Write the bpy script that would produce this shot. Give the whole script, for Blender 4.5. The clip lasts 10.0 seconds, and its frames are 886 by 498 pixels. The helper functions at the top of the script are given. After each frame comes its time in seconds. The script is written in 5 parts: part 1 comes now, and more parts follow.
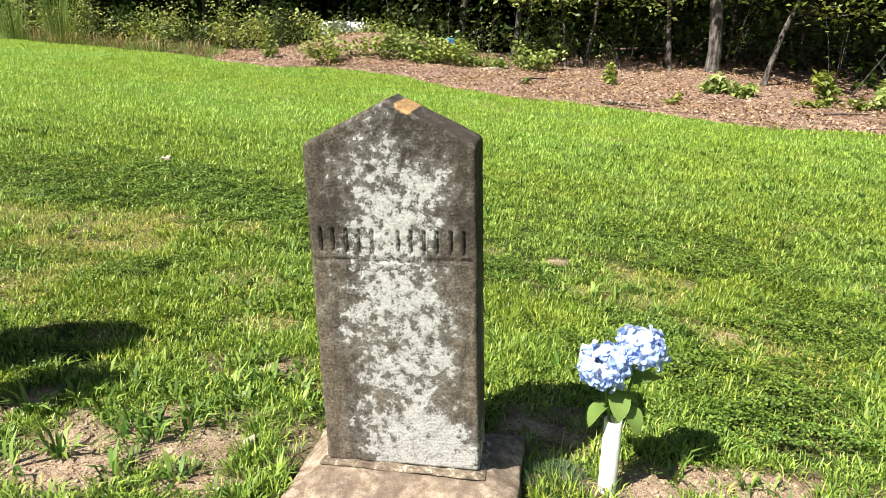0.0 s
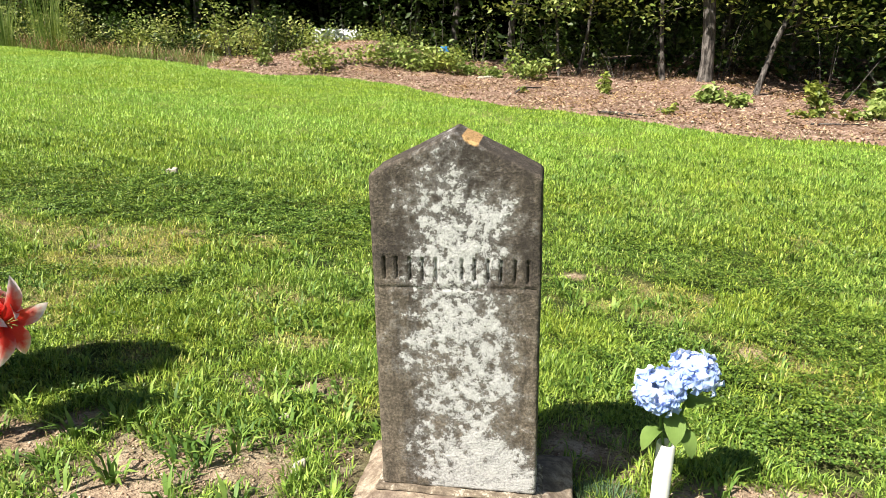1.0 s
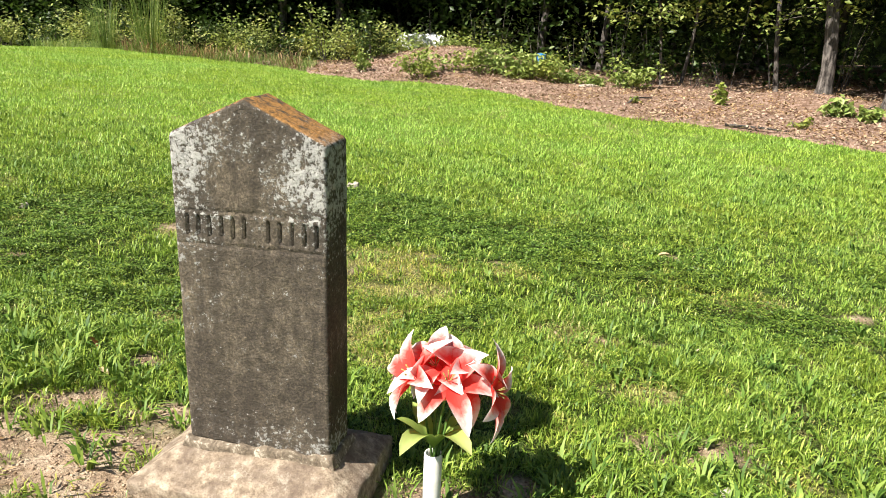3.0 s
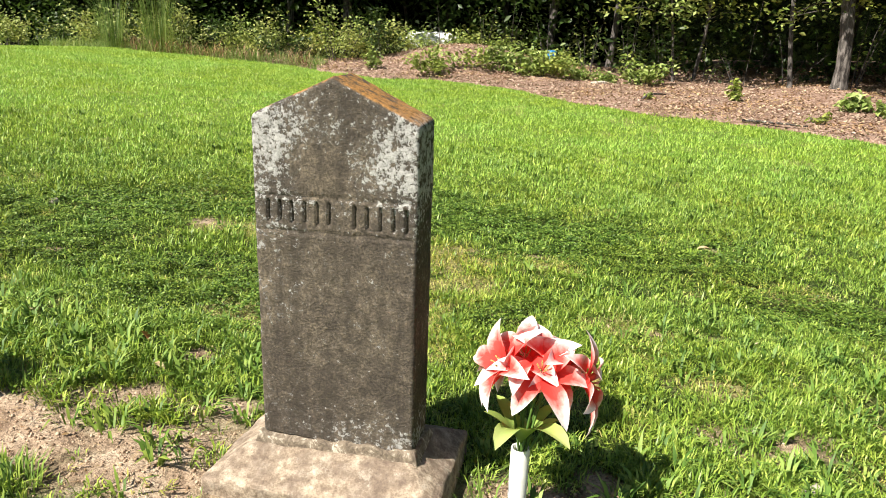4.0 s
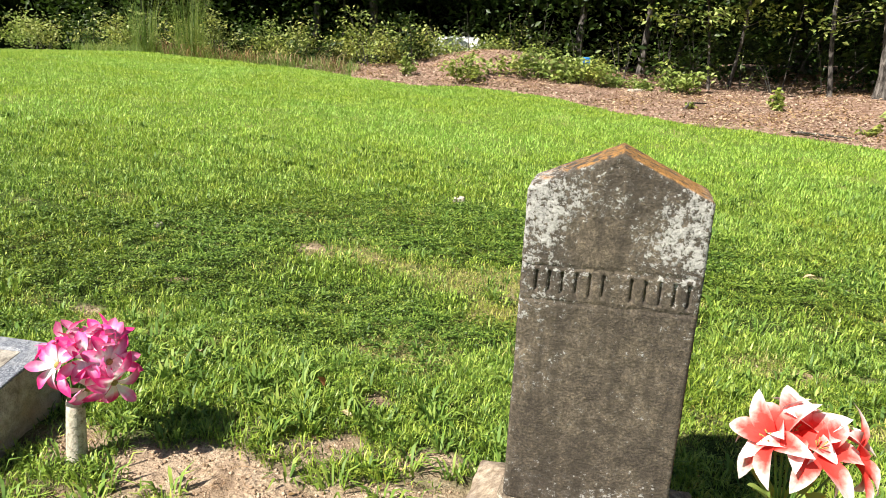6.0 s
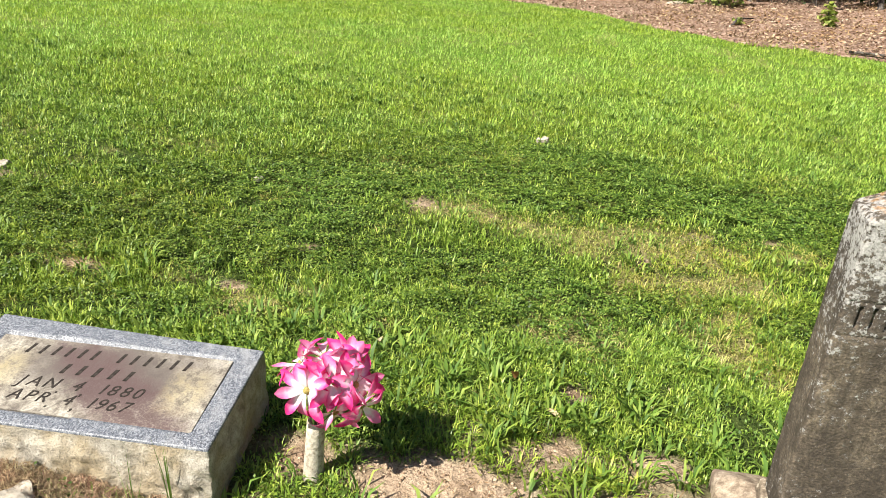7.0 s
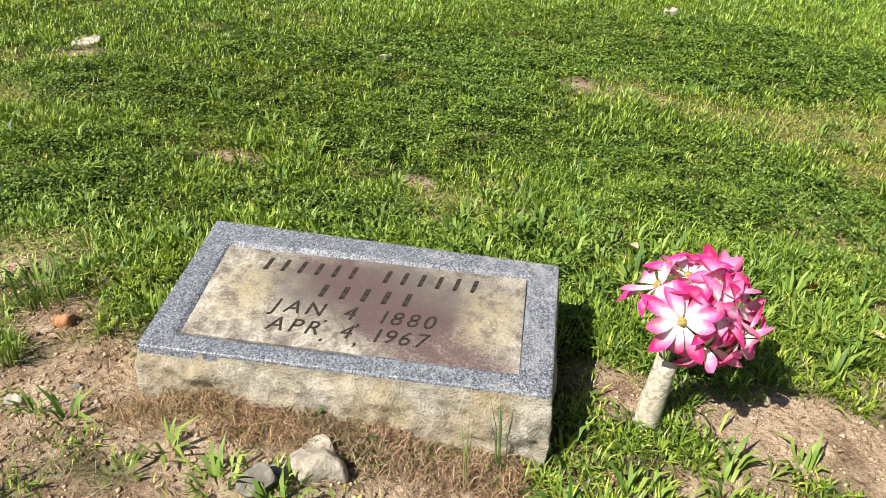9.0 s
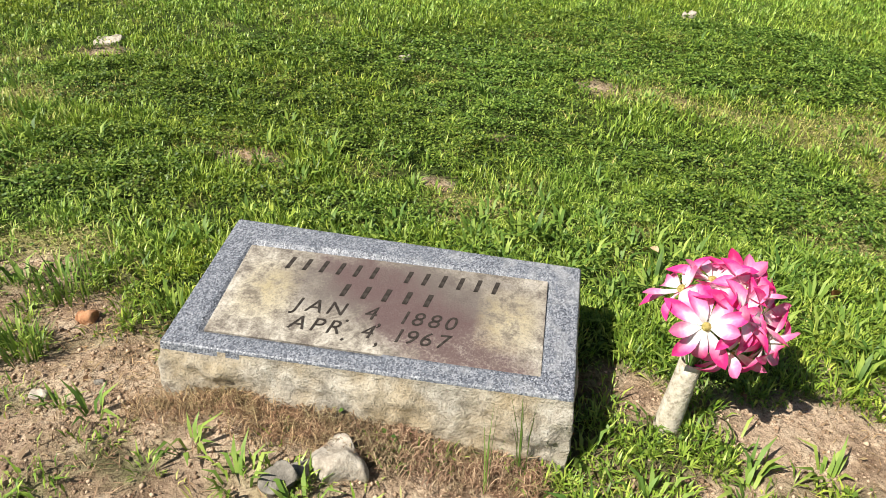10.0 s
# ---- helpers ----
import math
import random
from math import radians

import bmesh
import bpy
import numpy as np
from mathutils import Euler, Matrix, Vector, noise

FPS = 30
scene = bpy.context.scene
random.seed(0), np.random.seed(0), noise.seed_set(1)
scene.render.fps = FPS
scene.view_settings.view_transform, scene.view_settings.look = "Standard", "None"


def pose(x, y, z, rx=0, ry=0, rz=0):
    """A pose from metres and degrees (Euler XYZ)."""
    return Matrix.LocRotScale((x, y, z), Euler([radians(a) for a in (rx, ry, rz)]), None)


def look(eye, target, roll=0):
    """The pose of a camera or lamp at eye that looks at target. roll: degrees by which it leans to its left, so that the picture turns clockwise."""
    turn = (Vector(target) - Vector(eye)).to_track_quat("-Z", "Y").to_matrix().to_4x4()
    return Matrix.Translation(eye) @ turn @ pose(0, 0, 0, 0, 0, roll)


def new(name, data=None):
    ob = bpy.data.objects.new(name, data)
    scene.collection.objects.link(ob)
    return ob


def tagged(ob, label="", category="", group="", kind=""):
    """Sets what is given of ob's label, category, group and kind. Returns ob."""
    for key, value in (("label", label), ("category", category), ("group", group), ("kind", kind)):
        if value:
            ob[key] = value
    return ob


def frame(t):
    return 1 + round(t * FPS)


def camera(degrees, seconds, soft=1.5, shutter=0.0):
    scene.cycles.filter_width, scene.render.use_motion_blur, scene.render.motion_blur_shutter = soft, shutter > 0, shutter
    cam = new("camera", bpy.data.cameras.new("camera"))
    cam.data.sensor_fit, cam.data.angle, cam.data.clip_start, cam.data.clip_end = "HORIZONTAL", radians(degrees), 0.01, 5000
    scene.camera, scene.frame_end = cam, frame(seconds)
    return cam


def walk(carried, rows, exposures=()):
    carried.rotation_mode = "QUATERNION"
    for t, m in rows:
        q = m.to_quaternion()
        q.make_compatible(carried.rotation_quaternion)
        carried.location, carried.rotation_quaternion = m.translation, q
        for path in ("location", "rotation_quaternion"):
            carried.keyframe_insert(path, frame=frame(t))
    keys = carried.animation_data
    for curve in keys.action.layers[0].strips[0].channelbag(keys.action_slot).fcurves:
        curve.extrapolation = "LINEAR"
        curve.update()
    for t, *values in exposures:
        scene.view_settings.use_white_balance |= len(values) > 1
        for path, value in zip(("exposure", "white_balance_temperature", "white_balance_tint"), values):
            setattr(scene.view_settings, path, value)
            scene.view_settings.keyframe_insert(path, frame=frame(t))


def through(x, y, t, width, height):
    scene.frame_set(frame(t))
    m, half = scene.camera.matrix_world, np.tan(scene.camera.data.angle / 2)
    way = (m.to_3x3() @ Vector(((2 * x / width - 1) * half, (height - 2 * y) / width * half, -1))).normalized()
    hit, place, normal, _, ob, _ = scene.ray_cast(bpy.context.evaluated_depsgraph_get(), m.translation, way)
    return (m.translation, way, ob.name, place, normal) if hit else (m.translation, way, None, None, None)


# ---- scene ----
cam = camera(64.9, 10.0, soft=0.85)
PATH = [
    (0, (-0.002, -0.002, 0.772), (0.003, 1.919, 0.215), 0.3),
    (0.5, (-0.026, 0.003, 0.793), (-0.012, 1.928, 0.247), 0.3),
    (1, (-0.137, -0.004, 0.814), (-0.096, 1.921, 0.273), 0.5),
    (1.2, (-0.217, -0.001, 0.83), (-0.18, 1.925, 0.293), 0.6),
    (1.5, (-0.39, 0.004, 0.855), (-0.367, 1.931, 0.32), 1.1),
    (1.7, (-0.498, -0.008, 0.881), (-0.5, 1.92, 0.35), 1.3),
    (2, (-0.641, 0.023, 0.898), (-0.672, 1.951, 0.369), 1.4),
    (2.2, (-0.741, 0.041, 0.895), (-0.79, 1.97, 0.367), 1.5),
    (2.5, (-0.891, 0.089, 0.887), (-0.96, 2.016, 0.356), 1.5),
    (3, (-1.082, 0.166, 0.881), (-1.163, 2.092, 0.344), 1.1),
    (4.5, (-1.289, 0.205, 0.828), (-1.378, 2.129, 0.29), 0.8),
    (5, (-1.357, 0.196, 0.839), (-1.45, 2.12, 0.301), 0.8),
    (5.5, (-1.497, 0.17, 0.878), (-1.601, 2.094, 0.342), 1.0),
    (5.7, (-1.581, 0.186, 0.906), (-1.689, 2.11, 0.371), 1.0),
    (6.8, (-2.163, 0.34, 1.09), (-2.266, 2.216, 0.403), 1.1),
    (7, (-2.27, 0.366, 1.115), (-2.369, 2.204, 0.333), 0.9),
    (7.2, (-2.379, 0.414, 1.115), (-2.469, 2.198, 0.217), 1.2),
    (7.5, (-2.5, 0.474, 1.103), (-2.595, 2.199, 0.095), 0.8),
    (7.7, (-2.603, 0.537, 1.093), (-2.7, 2.241, 0.05), 0.8),
    (8, (-2.725, 0.597, 1.076), (-2.821, 2.293, 0.02), 0.6),
    (8.5, (-2.855, 0.641, 1.005), (-2.95, 2.333, -0.058), 0.5),
    (9, (-2.908, 0.649, 0.966), (-3.009, 2.342, -0.094), 0.4),
    (9.5, (-2.921, 0.647, 0.965), (-3.038, 2.339, -0.094), 0.4),
    (10, (-2.926, 0.647, 0.965), (-3.06, 2.34, -0.091), 0.5),
]
walk(cam, [(t, look(eye, aim, roll)) for t, eye, aim, roll in PATH], [(0.0, 1.14), (6.6, 1.14), (8.2, 0.84), (10.0, 0.84)])

# ---- light ----
SUN = Vector((0.64, 0.55, -1.0)).normalized()
world = bpy.data.worlds.new("sky")
scene.world = world
world.use_nodes = True
wt = world.node_tree
sky = wt.nodes.new("ShaderNodeTexSky")
sky.sky_type, sky.sun_disc = "NISHITA", False
sky.sun_elevation, sky.sun_rotation = radians(49.8), radians(229.3)
wt.links.new(sky.outputs["Color"], wt.nodes["Background"].inputs["Color"])
wt.nodes["Background"].inputs["Strength"].default_value = 0.045
sun = new("sun", bpy.data.lights.new("sun", "SUN"))
sun.data.energy, sun.data.angle, sun.data.color = 5.0, radians(0.5), (1.0, 0.95, 0.86)
sun.matrix_world = look((0, 0, 30), Vector((0, 0, 30)) + SUN)


# ---- node helpers ----
def material(name, rough=0.8, spec=0.3):
    m = bpy.data.materials.new(name)
    m.use_nodes = True
    b = m.node_tree.nodes["Principled BSDF"]
    b.inputs["Roughness"].default_value = rough
    b.inputs["Specular IOR Level"].default_value = spec
    return m, m.node_tree, b


def plug(t, socket, value):
    if isinstance(value, bpy.types.NodeSocket):
        t.links.new(value, socket)
    elif isinstance(value, (tuple, list)) and len(value) == 3 and socket.type == "RGBA":
        socket.default_value = (*value, 1)
    else:
        socket.default_value = value


def coords(t, kind="Object"):
    return t.nodes.new("ShaderNodeTexCoord").outputs[kind]


def place(t):
    return t.nodes.new("ShaderNodeNewGeometry").outputs["Position"]


def island(t):
    return t.nodes.new("ShaderNodeNewGeometry").outputs["Random Per Island"]


def grain(t, vec, scale, detail=4.0, rough=0.55, distort=0.0):
    n = t.nodes.new("ShaderNodeTexNoise")
    plug(t, n.inputs["Vector"], vec)
    n.inputs["Scale"].default_value, n.inputs["Detail"].default_value = scale, detail
    n.inputs["Roughness"].default_value, n.inputs["Distortion"].default_value = rough, distort
    return n.outputs["Fac"]


def cells(t, vec, scale):
    n = t.nodes.new("ShaderNodeTexVoronoi")
    plug(t, n.inputs["Vector"], vec)
    n.inputs["Scale"].default_value = scale
    return n


def calc(t, op, a, b=0.0, clamp=False):
    n = t.nodes.new("ShaderNodeMath")
    n.operation, n.use_clamp = op, clamp
    plug(t, n.inputs[0], a)
    plug(t, n.inputs[1], b)
    return n.outputs[0]


def ramp(t, fac, *stops):
    n = t.nodes.new("ShaderNodeValToRGB")
    e = n.color_ramp.elements
    while len(e) < len(stops):
        e.new(0.5)
    for k, (at, col) in enumerate(stops):
        e[k].position = at
        e[k].color = (*col, 1) if isinstance(col, tuple) else (col, col, col, 1)
    plug(t, n.inputs["Fac"], fac)
    return n.outputs["Color"]


def blend(t, fac, a, b, kind="MIX"):
    n = t.nodes.new("ShaderNodeMix")
    n.data_type, n.blend_type = "RGBA", kind
    plug(t, n.inputs[0], fac)
    plug(t, n.inputs[6], a)
    plug(t, n.inputs[7], b)
    return n.outputs[2]


def split(t, vec):
    n = t.nodes.new("ShaderNodeSeparateXYZ")
    plug(t, n.inputs[0], vec)
    return n.outputs


def relief(t, b, height, strength, distance):
    n = t.nodes.new("ShaderNodeBump")
    n.inputs["Strength"].default_value, n.inputs["Distance"].default_value = strength, distance
    plug(t, n.inputs["Height"], height)
    t.links.new(n.outputs["Normal"], b.inputs["Normal"])


def leafy(name, low, mid, high, rough=0.5, through=0.35, spec=0.35, patch=1.2, tint=(1.0, 0.85, 0.4), mottle=0.55):
    """Thin leaves and blades that let some light through, each one of its own shade, with patches."""
    m, t, b = material(name, rough, spec)
    col = ramp(t, island(t), (0.0, low), (0.5, mid), (1.0, high))
    big = grain(t, place(t), patch, 3.0)
    col = blend(t, calc(t, "MULTIPLY", ramp(t, big, (0.40, 0.0), (0.62, 1.0)), 0.6), col, tint, "MULTIPLY")
    tuft = grain(t, place(t), patch * 6.5, 3.0)
    col = blend(t, calc(t, "MULTIPLY", ramp(t, tuft, (0.44, 0.0), (0.62, 1.0)), 0.5), col, (0.64, 0.73, 0.6), "MULTIPLY")
    sprig = grain(t, place(t), 26, 2.0)
    col = blend(t, calc(t, "MULTIPLY", ramp(t, sprig, (0.42, 1.0), (0.56, 0.0)), mottle), col, (0.52, 0.64, 0.5), "MULTIPLY")
    plug(t, b.inputs["Base Color"], col)
    tr = t.nodes.new("ShaderNodeBsdfTranslucent")
    plug(t, tr.inputs["Color"], col)
    mx = t.nodes.new("ShaderNodeMixShader")
    mx.inputs[0].default_value = through
    t.links.new(b.outputs[0], mx.inputs[1])
    t.links.new(tr.outputs[0], mx.inputs[2])
    t.links.new(mx.outputs[0], t.nodes["Material Output"].inputs["Surface"])
    return m


# ---- mesh helpers ----
def mesh_of(name, V, F, mat, smooth=False):
    """A mesh from arrays of points and of triangles or quads."""
    V, F = np.asarray(V, np.float32), np.asarray(F, np.int32)
    me = bpy.data.meshes.new(name)
    me.vertices.add(len(V))
    me.vertices.foreach_set("co", V.ravel())
    me.loops.add(F.size)
    me.loops.foreach_set("vertex_index", F.ravel())
    me.polygons.add(len(F))
    me.polygons.foreach_set("loop_start", np.arange(len(F), dtype=np.int32) * F.shape[1])
    me.update(calc_edges=True)
    if smooth:
        me.polygons.foreach_set("use_smooth", np.ones(len(F), bool))
    if mat:
        me.materials.append(mat)
    return me


def under(name, me, parent, m=None, label=""):
    ob = new(name, me)
    ob.parent = parent
    if m is not None:
        ob.matrix_basis = m
    return tagged(ob, label)


def empty(name, m, label, category, group="", kind=""):
    ob = new(name)
    ob.empty_display_size = 0.05
    ob.matrix_basis = m
    return tagged(ob, label, category, group, kind)


def joined(parts):
    V, F, n = [], [], 0
    for v, f in parts:
        V.append(np.asarray(v, float))
        F.append(np.asarray(f) + n)
        n += len(v)
    return np.concatenate(V), np.concatenate(F)


def steps(length, r, n):
    """Positions along one side of a rounded block: close together at both ends."""
    a = np.array([0, 0.3, 0.65, 1.0]) * r
    return np.concatenate([a, np.linspace(r, length - r, n + 1)[1:-1], length - a[::-1]])


def block(size, r, n, warp=None, rough=0.0, fine=0.0, seed=0.0):
    """A block from (-x/2, -y/2, 0) up, with rounded, worn edges and an uneven surface; quads."""
    ax = [steps(s, r, k) for s, k in zip(size, n)]
    at, V, F = {}, [], []

    def vert(i, j, k):
        if (i, j, k) not in at:
            at[i, j, k] = len(V)
            V.append((ax[0][i], ax[1][j], ax[2][k]))
        return at[i, j, k]

    N = [len(a) - 1 for a in ax]
    for d in range(3):
        u, v = (d + 1) % 3, (d + 2) % 3
        for side in (0, N[d]):
            for a in range(N[u]):
                for b in range(N[v]):
                    q = []
                    for da, db in ((0, 0), (1, 0), (1, 1), (0, 1)):
                        ijk = [0, 0, 0]
                        ijk[d], ijk[u], ijk[v] = side, a + da, b + db
                        q.append(vert(*ijk))
                    F.append(q if side else q[::-1])
    P = np.array(V)
    S = np.array(size)
    inner = np.clip(P, r, S - r)
    d = P - inner
    L = np.linalg.norm(d, axis=1, keepdims=True)
    P = inner + d / np.maximum(L, 1e-9) * np.minimum(L, r)
    P -= (S[0] / 2, S[1] / 2, 0)
    if warp:
        P = np.array([warp(*p) for p in P])
    if rough or fine:
        for k, p in enumerate(P):
            q = Vector(p) + Vector((seed, seed * 1.7, seed * 0.6))
            P[k] = p + np.array(noise.noise_vector(q * 14)) * rough + np.array(noise.noise_vector(q * 55)) * fine
    return P, np.array(F)


def tube(path, radii, n=8, cap=True):
    """A round rod along a line of points; triangles."""
    P = [Vector(p) for p in path]
    V, F = [], []
    for k, p in enumerate(P):
        d = (P[min(k + 1, len(P) - 1)] - P[max(k - 1, 0)]).normalized()
        a = d.orthogonal().normalized() if k == 0 else (side - d * side.dot(d)).normalized()
        side, b = a, d.cross(a)
        for i in range(n):
            w = 2 * math.pi * i / n
            V.append(p + (a * math.cos(w) + b * math.sin(w)) * radii[k])
    for k in range(len(P) - 1):
        for i in range(n):
            j = (i + 1) % n
            a, b, c, d = k * n + i, k * n + j, (k + 1) * n + j, (k + 1) * n + i
            F += [(a, b, c), (a, c, d)]
    if cap:
        for ring, turn in ((0, -1), (len(P) - 1, 1)):
            V.append(P[ring])
            c = len(V) - 1
            for i in range(n):
                a, b = ring * n + i, ring * n + (i + 1) % n
                F.append((c, a, b) if turn > 0 else (c, b, a))
    return np.array([tuple(v) for v in V]), np.array(F)


RNG = np.random.default_rng(7)
TABLE = RNG.random((256, 256))


def soft(x, y, size, shift=0):
    """Smooth value noise over the plan, 0 to 1."""
    x, y = np.asarray(x, float) / size + 31.7 + shift * 17.3, np.asarray(y, float) / size + 57.1 + shift * 9.1
    i, j = np.floor(x).astype(int), np.floor(y).astype(int)
    u, v = x - i, y - j
    u, v = u * u * (3 - 2 * u), v * v * (3 - 2 * v)
    g = lambda a, b: TABLE[a % 256, b % 256]
    return (g(i, j) * (1 - u) + g(i + 1, j) * u) * (1 - v) + (g(i, j + 1) * (1 - u) + g(i + 1, j + 1) * u) * v


def blobs(x, y, rows):
    out = np.zeros(np.shape(x))
    for cx, cy, rx, ry in rows:
        out = np.maximum(out, np.exp(-(((x - cx) / rx) ** 2) - ((y - cy) / ry) ** 2))
    return out


# ---- lie of the land ----
EDGE_X = (-14.49, -9.31, -7.04, -5.07, -3.83, -3.0, -1.86, -0.83, -0.21, 0.12, 0.89, 1.62, 2.23, 2.79, 3.31, 3.62, 4.24, 4.66, 6.73, 9.31)
EDGE_Y = (16.04, 15.52, 15.11, 14.28, 12.94, 12.47, 12.63, 12.32, 11.18, 10.66, 9.78, 9.52, 8.9, 8.38, 7.97, 7.66, 7.5, 7.45, 7.04, 6.73)
BARE = [(-0.77, 1.21, 0.16, 0.08), (-0.97, 1.51, 0.06, 0.08), (-0.5, 1.2, 0.12, 0.06), (0.27, 1.46, 0.16, 0.15), (0.44, 1.26, 0.25, 0.12), (0.0, 1.05, 0.45, 0.1), (-2.2, 1.46, 0.17, 0.12),
        (-1.84, 1.70, 0.14, 0.06), (-1.89, 1.37, 0.24, 0.1), (-1.93, 1.50, 0.18, 0.12), (-1.12, 1.42, 0.16, 0.10), (-3.59, 1.46, 0.2, 0.17), (-3.68, 1.33, 0.2, 0.14), (-3.3, 1.40, 0.3, 0.12),
        (-2.95, 1.33, 0.22, 0.1), (-3.3, 1.24, 0.4, 0.1), (-3.86, 1.81, 0.1, 0.06), (-2.36, 1.53, 0.26, 0.12), (-2.62, 1.6, 0.12, 0.08), (-3.15, 1.83, 0.3, 0.03), (-3.72, 1.66, 0.12, 0.1)]
SPOTS = [(-3.63, 2.44, 0.13, 0.06), (-3.09, 2.42, 0.07, 0.045), (-4.45, 3.21, 0.11, 0.07), (-2.92, 2.78, 0.05, 0.03), (-2.52, 3.39, 0.11, 0.07), (-2.21, 3.29, 0.07, 0.06), (-1.3, 3.28, 0.08, 0.06),
         (-0.95, 3.28, 0.07, 0.06), (-0.06, 3.6, 0.06, 0.03), (0.5, 2.9, 0.06, 0.04), (-0.62, 2.45, 0.05, 0.04), (0.95, 2.15, 0.05, 0.05), (-1.6, 2.97, 0.05, 0.05), (-2.0, 1.95, 0.05, 0.05)]
THIN = [(-0.62, 1.36, 0.36, 0.24), (-0.55, 1.75, 0.3, 0.12), (-1.72, 1.5, 0.2, 0.2), (-2.05, 1.7, 0.3, 0.12), (-3.9, 1.6, 0.25, 0.3), (0.75, 1.25, 0.3, 0.12), (-2.5, 1.41, 0.35, 0.1)]
DRY = [(-1.44, 3.13, 0.45, 0.2), (-0.92, 3.18, 0.2, 0.18), (-1.48, 2.42, 0.2, 0.2), (0.8, 2.54, 0.3, 0.22), (1.01, 2.11, 0.15, 0.15), (-2.45, 3.3, 0.2, 0.14), (-1.26, 2.81, 0.15, 0.16), (0.11, 3.01, 0.18, 0.18),
       (-0.64, 2.45, 0.2, 0.11), (-0.56, 2.08, 0.1, 0.09), (-4.4, 2.64, 0.16, 0.32), (-2.04, 3.19, 0.25, 0.12), (-1.8, 3.11, 0.2, 0.15), (-2.99, 2.26, 0.12, 0.12), (-3.94, 1.91, 0.14, 0.08), (-1.95, 2.3, 0.16, 0.12), (-1.6, 2.75, 0.2, 0.2)]
CLOVER = [(-2.21, 3.95, 0.55, 0.3), (-1.19, 3.85, 0.7, 0.36), (1.02, 3.3, 0.52, 0.26), (1.27, 2.89, 0.52, 0.2), (1.31, 2.27, 0.31, 0.28), (0.85, 1.8, 0.36, 0.25), (-1.12, 2.49, 0.2, 0.2), (-3.1, 3.13, 0.4, 0.3),
          (-2.97, 3.52, 0.5, 0.3), (-0.8, 3.85, 0.75, 0.36), (-0.52, 3.3, 0.7, 0.22), (0.07, 2.75, 0.36, 0.2), (0.78, 1.5, 0.34, 0.2)]
MATS = [(-3.87, 2.97, 0.6, 0.28), (-3.94, 2.43, 0.3, 0.15), (-3.32, 2.68, 0.42, 0.2), (-2.75, 2.72, 0.4, 0.17), (-3.97, 2.17, 0.3, 0.12), (-3.57, 3.4, 0.55, 0.2), (-1.75, 4.0, 0.7, 0.3), (-2.76, 3.85, 0.45, 0.28),
        (-2.03, 4.35, 0.8, 0.25), (-1.55, 3.55, 0.4, 0.13), (-2.3, 2.72, 0.35, 0.16), (-3.4, 2.2, 0.35, 0.1), (-2.2, 2.35, 0.3, 0.12), (-1.85, 2.58, 0.4, 0.13), (-1.9, 3.6, 0.4, 0.16)]


def lie(x, y):
    """The smooth height of the ground."""
    u, v = np.clip(x, -9, 7), np.clip(y, 0, 16.5)
    z = (-0.039515 - 0.047962 * u - 0.047638 * v - 0.001093 * u * v + 0.003254 * u * u + 0.009466 * v * v
         + 0.00005 * u * u * v + 0.000244 * u * v * v - 0.000273 * v**3)
    z = z + 0.48 * np.exp(-(((x + 1.55) / 1.75) ** 2) - ((y - 15.7) / 1.8) ** 2)
    z = z + 0.14 * np.exp(-(((x - 4.3) / 0.7) ** 2) - ((y - 11.7) / 0.9) ** 2)
    z = z + 0.035 * np.exp(-(((x + 2.6) / 0.5) ** 2) - ((y - 1.9) / 0.4) ** 2)
    z = z - 0.045 * np.exp(-(((x + 2.82) / 0.22) ** 2) - ((y - 1.42) / 0.16) ** 2)
    return z + 0.03 * np.exp(-(((x + 3.25) / 0.5) ** 2) - ((y - 1.35) / 0.25) ** 2)


def land(x, y):
    x, y = np.asarray(x, float), np.asarray(y, float)
    near = np.exp(-(((x + 1.3) / 6) ** 2) - ((y - 2) / 5) ** 2)
    return lie(x, y) + near * (0.028 * (soft(x, y, 0.35) - 0.5) + 0.012 * (soft(x, y, 0.09, 1) - 0.5))


def bare(x, y):
    b = np.maximum(blobs(x, y, BARE) * 1.15, np.maximum(blobs(x, y, SPOTS), 0.8 * blobs(x, y, THIN)))
    return np.clip(b * (0.5 + 0.9 * soft(x, y, 0.09, 2) + 0.9 * soft(x, y, 0.035, 3)) + 0.4 * (soft(x, y, 0.2, 17) - 0.5) - 0.34, 0, 1)


def clover(x, y):
    b = np.maximum(blobs(x, y, CLOVER), 1.1 * blobs(x, y, MATS))
    return np.clip(2.1 * b + 1.1 * (soft(x, y, 0.5, 4) - 0.5) + 1.0 * (soft(x, y, 0.13, 5) - 0.5) - 0.5, 0, 1)


def dry(x, y):
    return np.clip(1.7 * blobs(x, y, DRY) + 1.1 * (soft(x, y, 0.3, 6) - 0.5) + 1.6 * (soft(x, y, 0.09, 18) - 0.5) - 0.35, 0, 1) * np.clip((y - 0.7) / 0.4, 0, 1)


def bed_edge(x):
    return np.interp(x, EDGE_X, EDGE_Y) + 0.4 * (soft(x, x * 0, 0.6, 7) - 0.5) + 0.3 * (soft(x, x * 0, 0.17, 25) - 0.5)


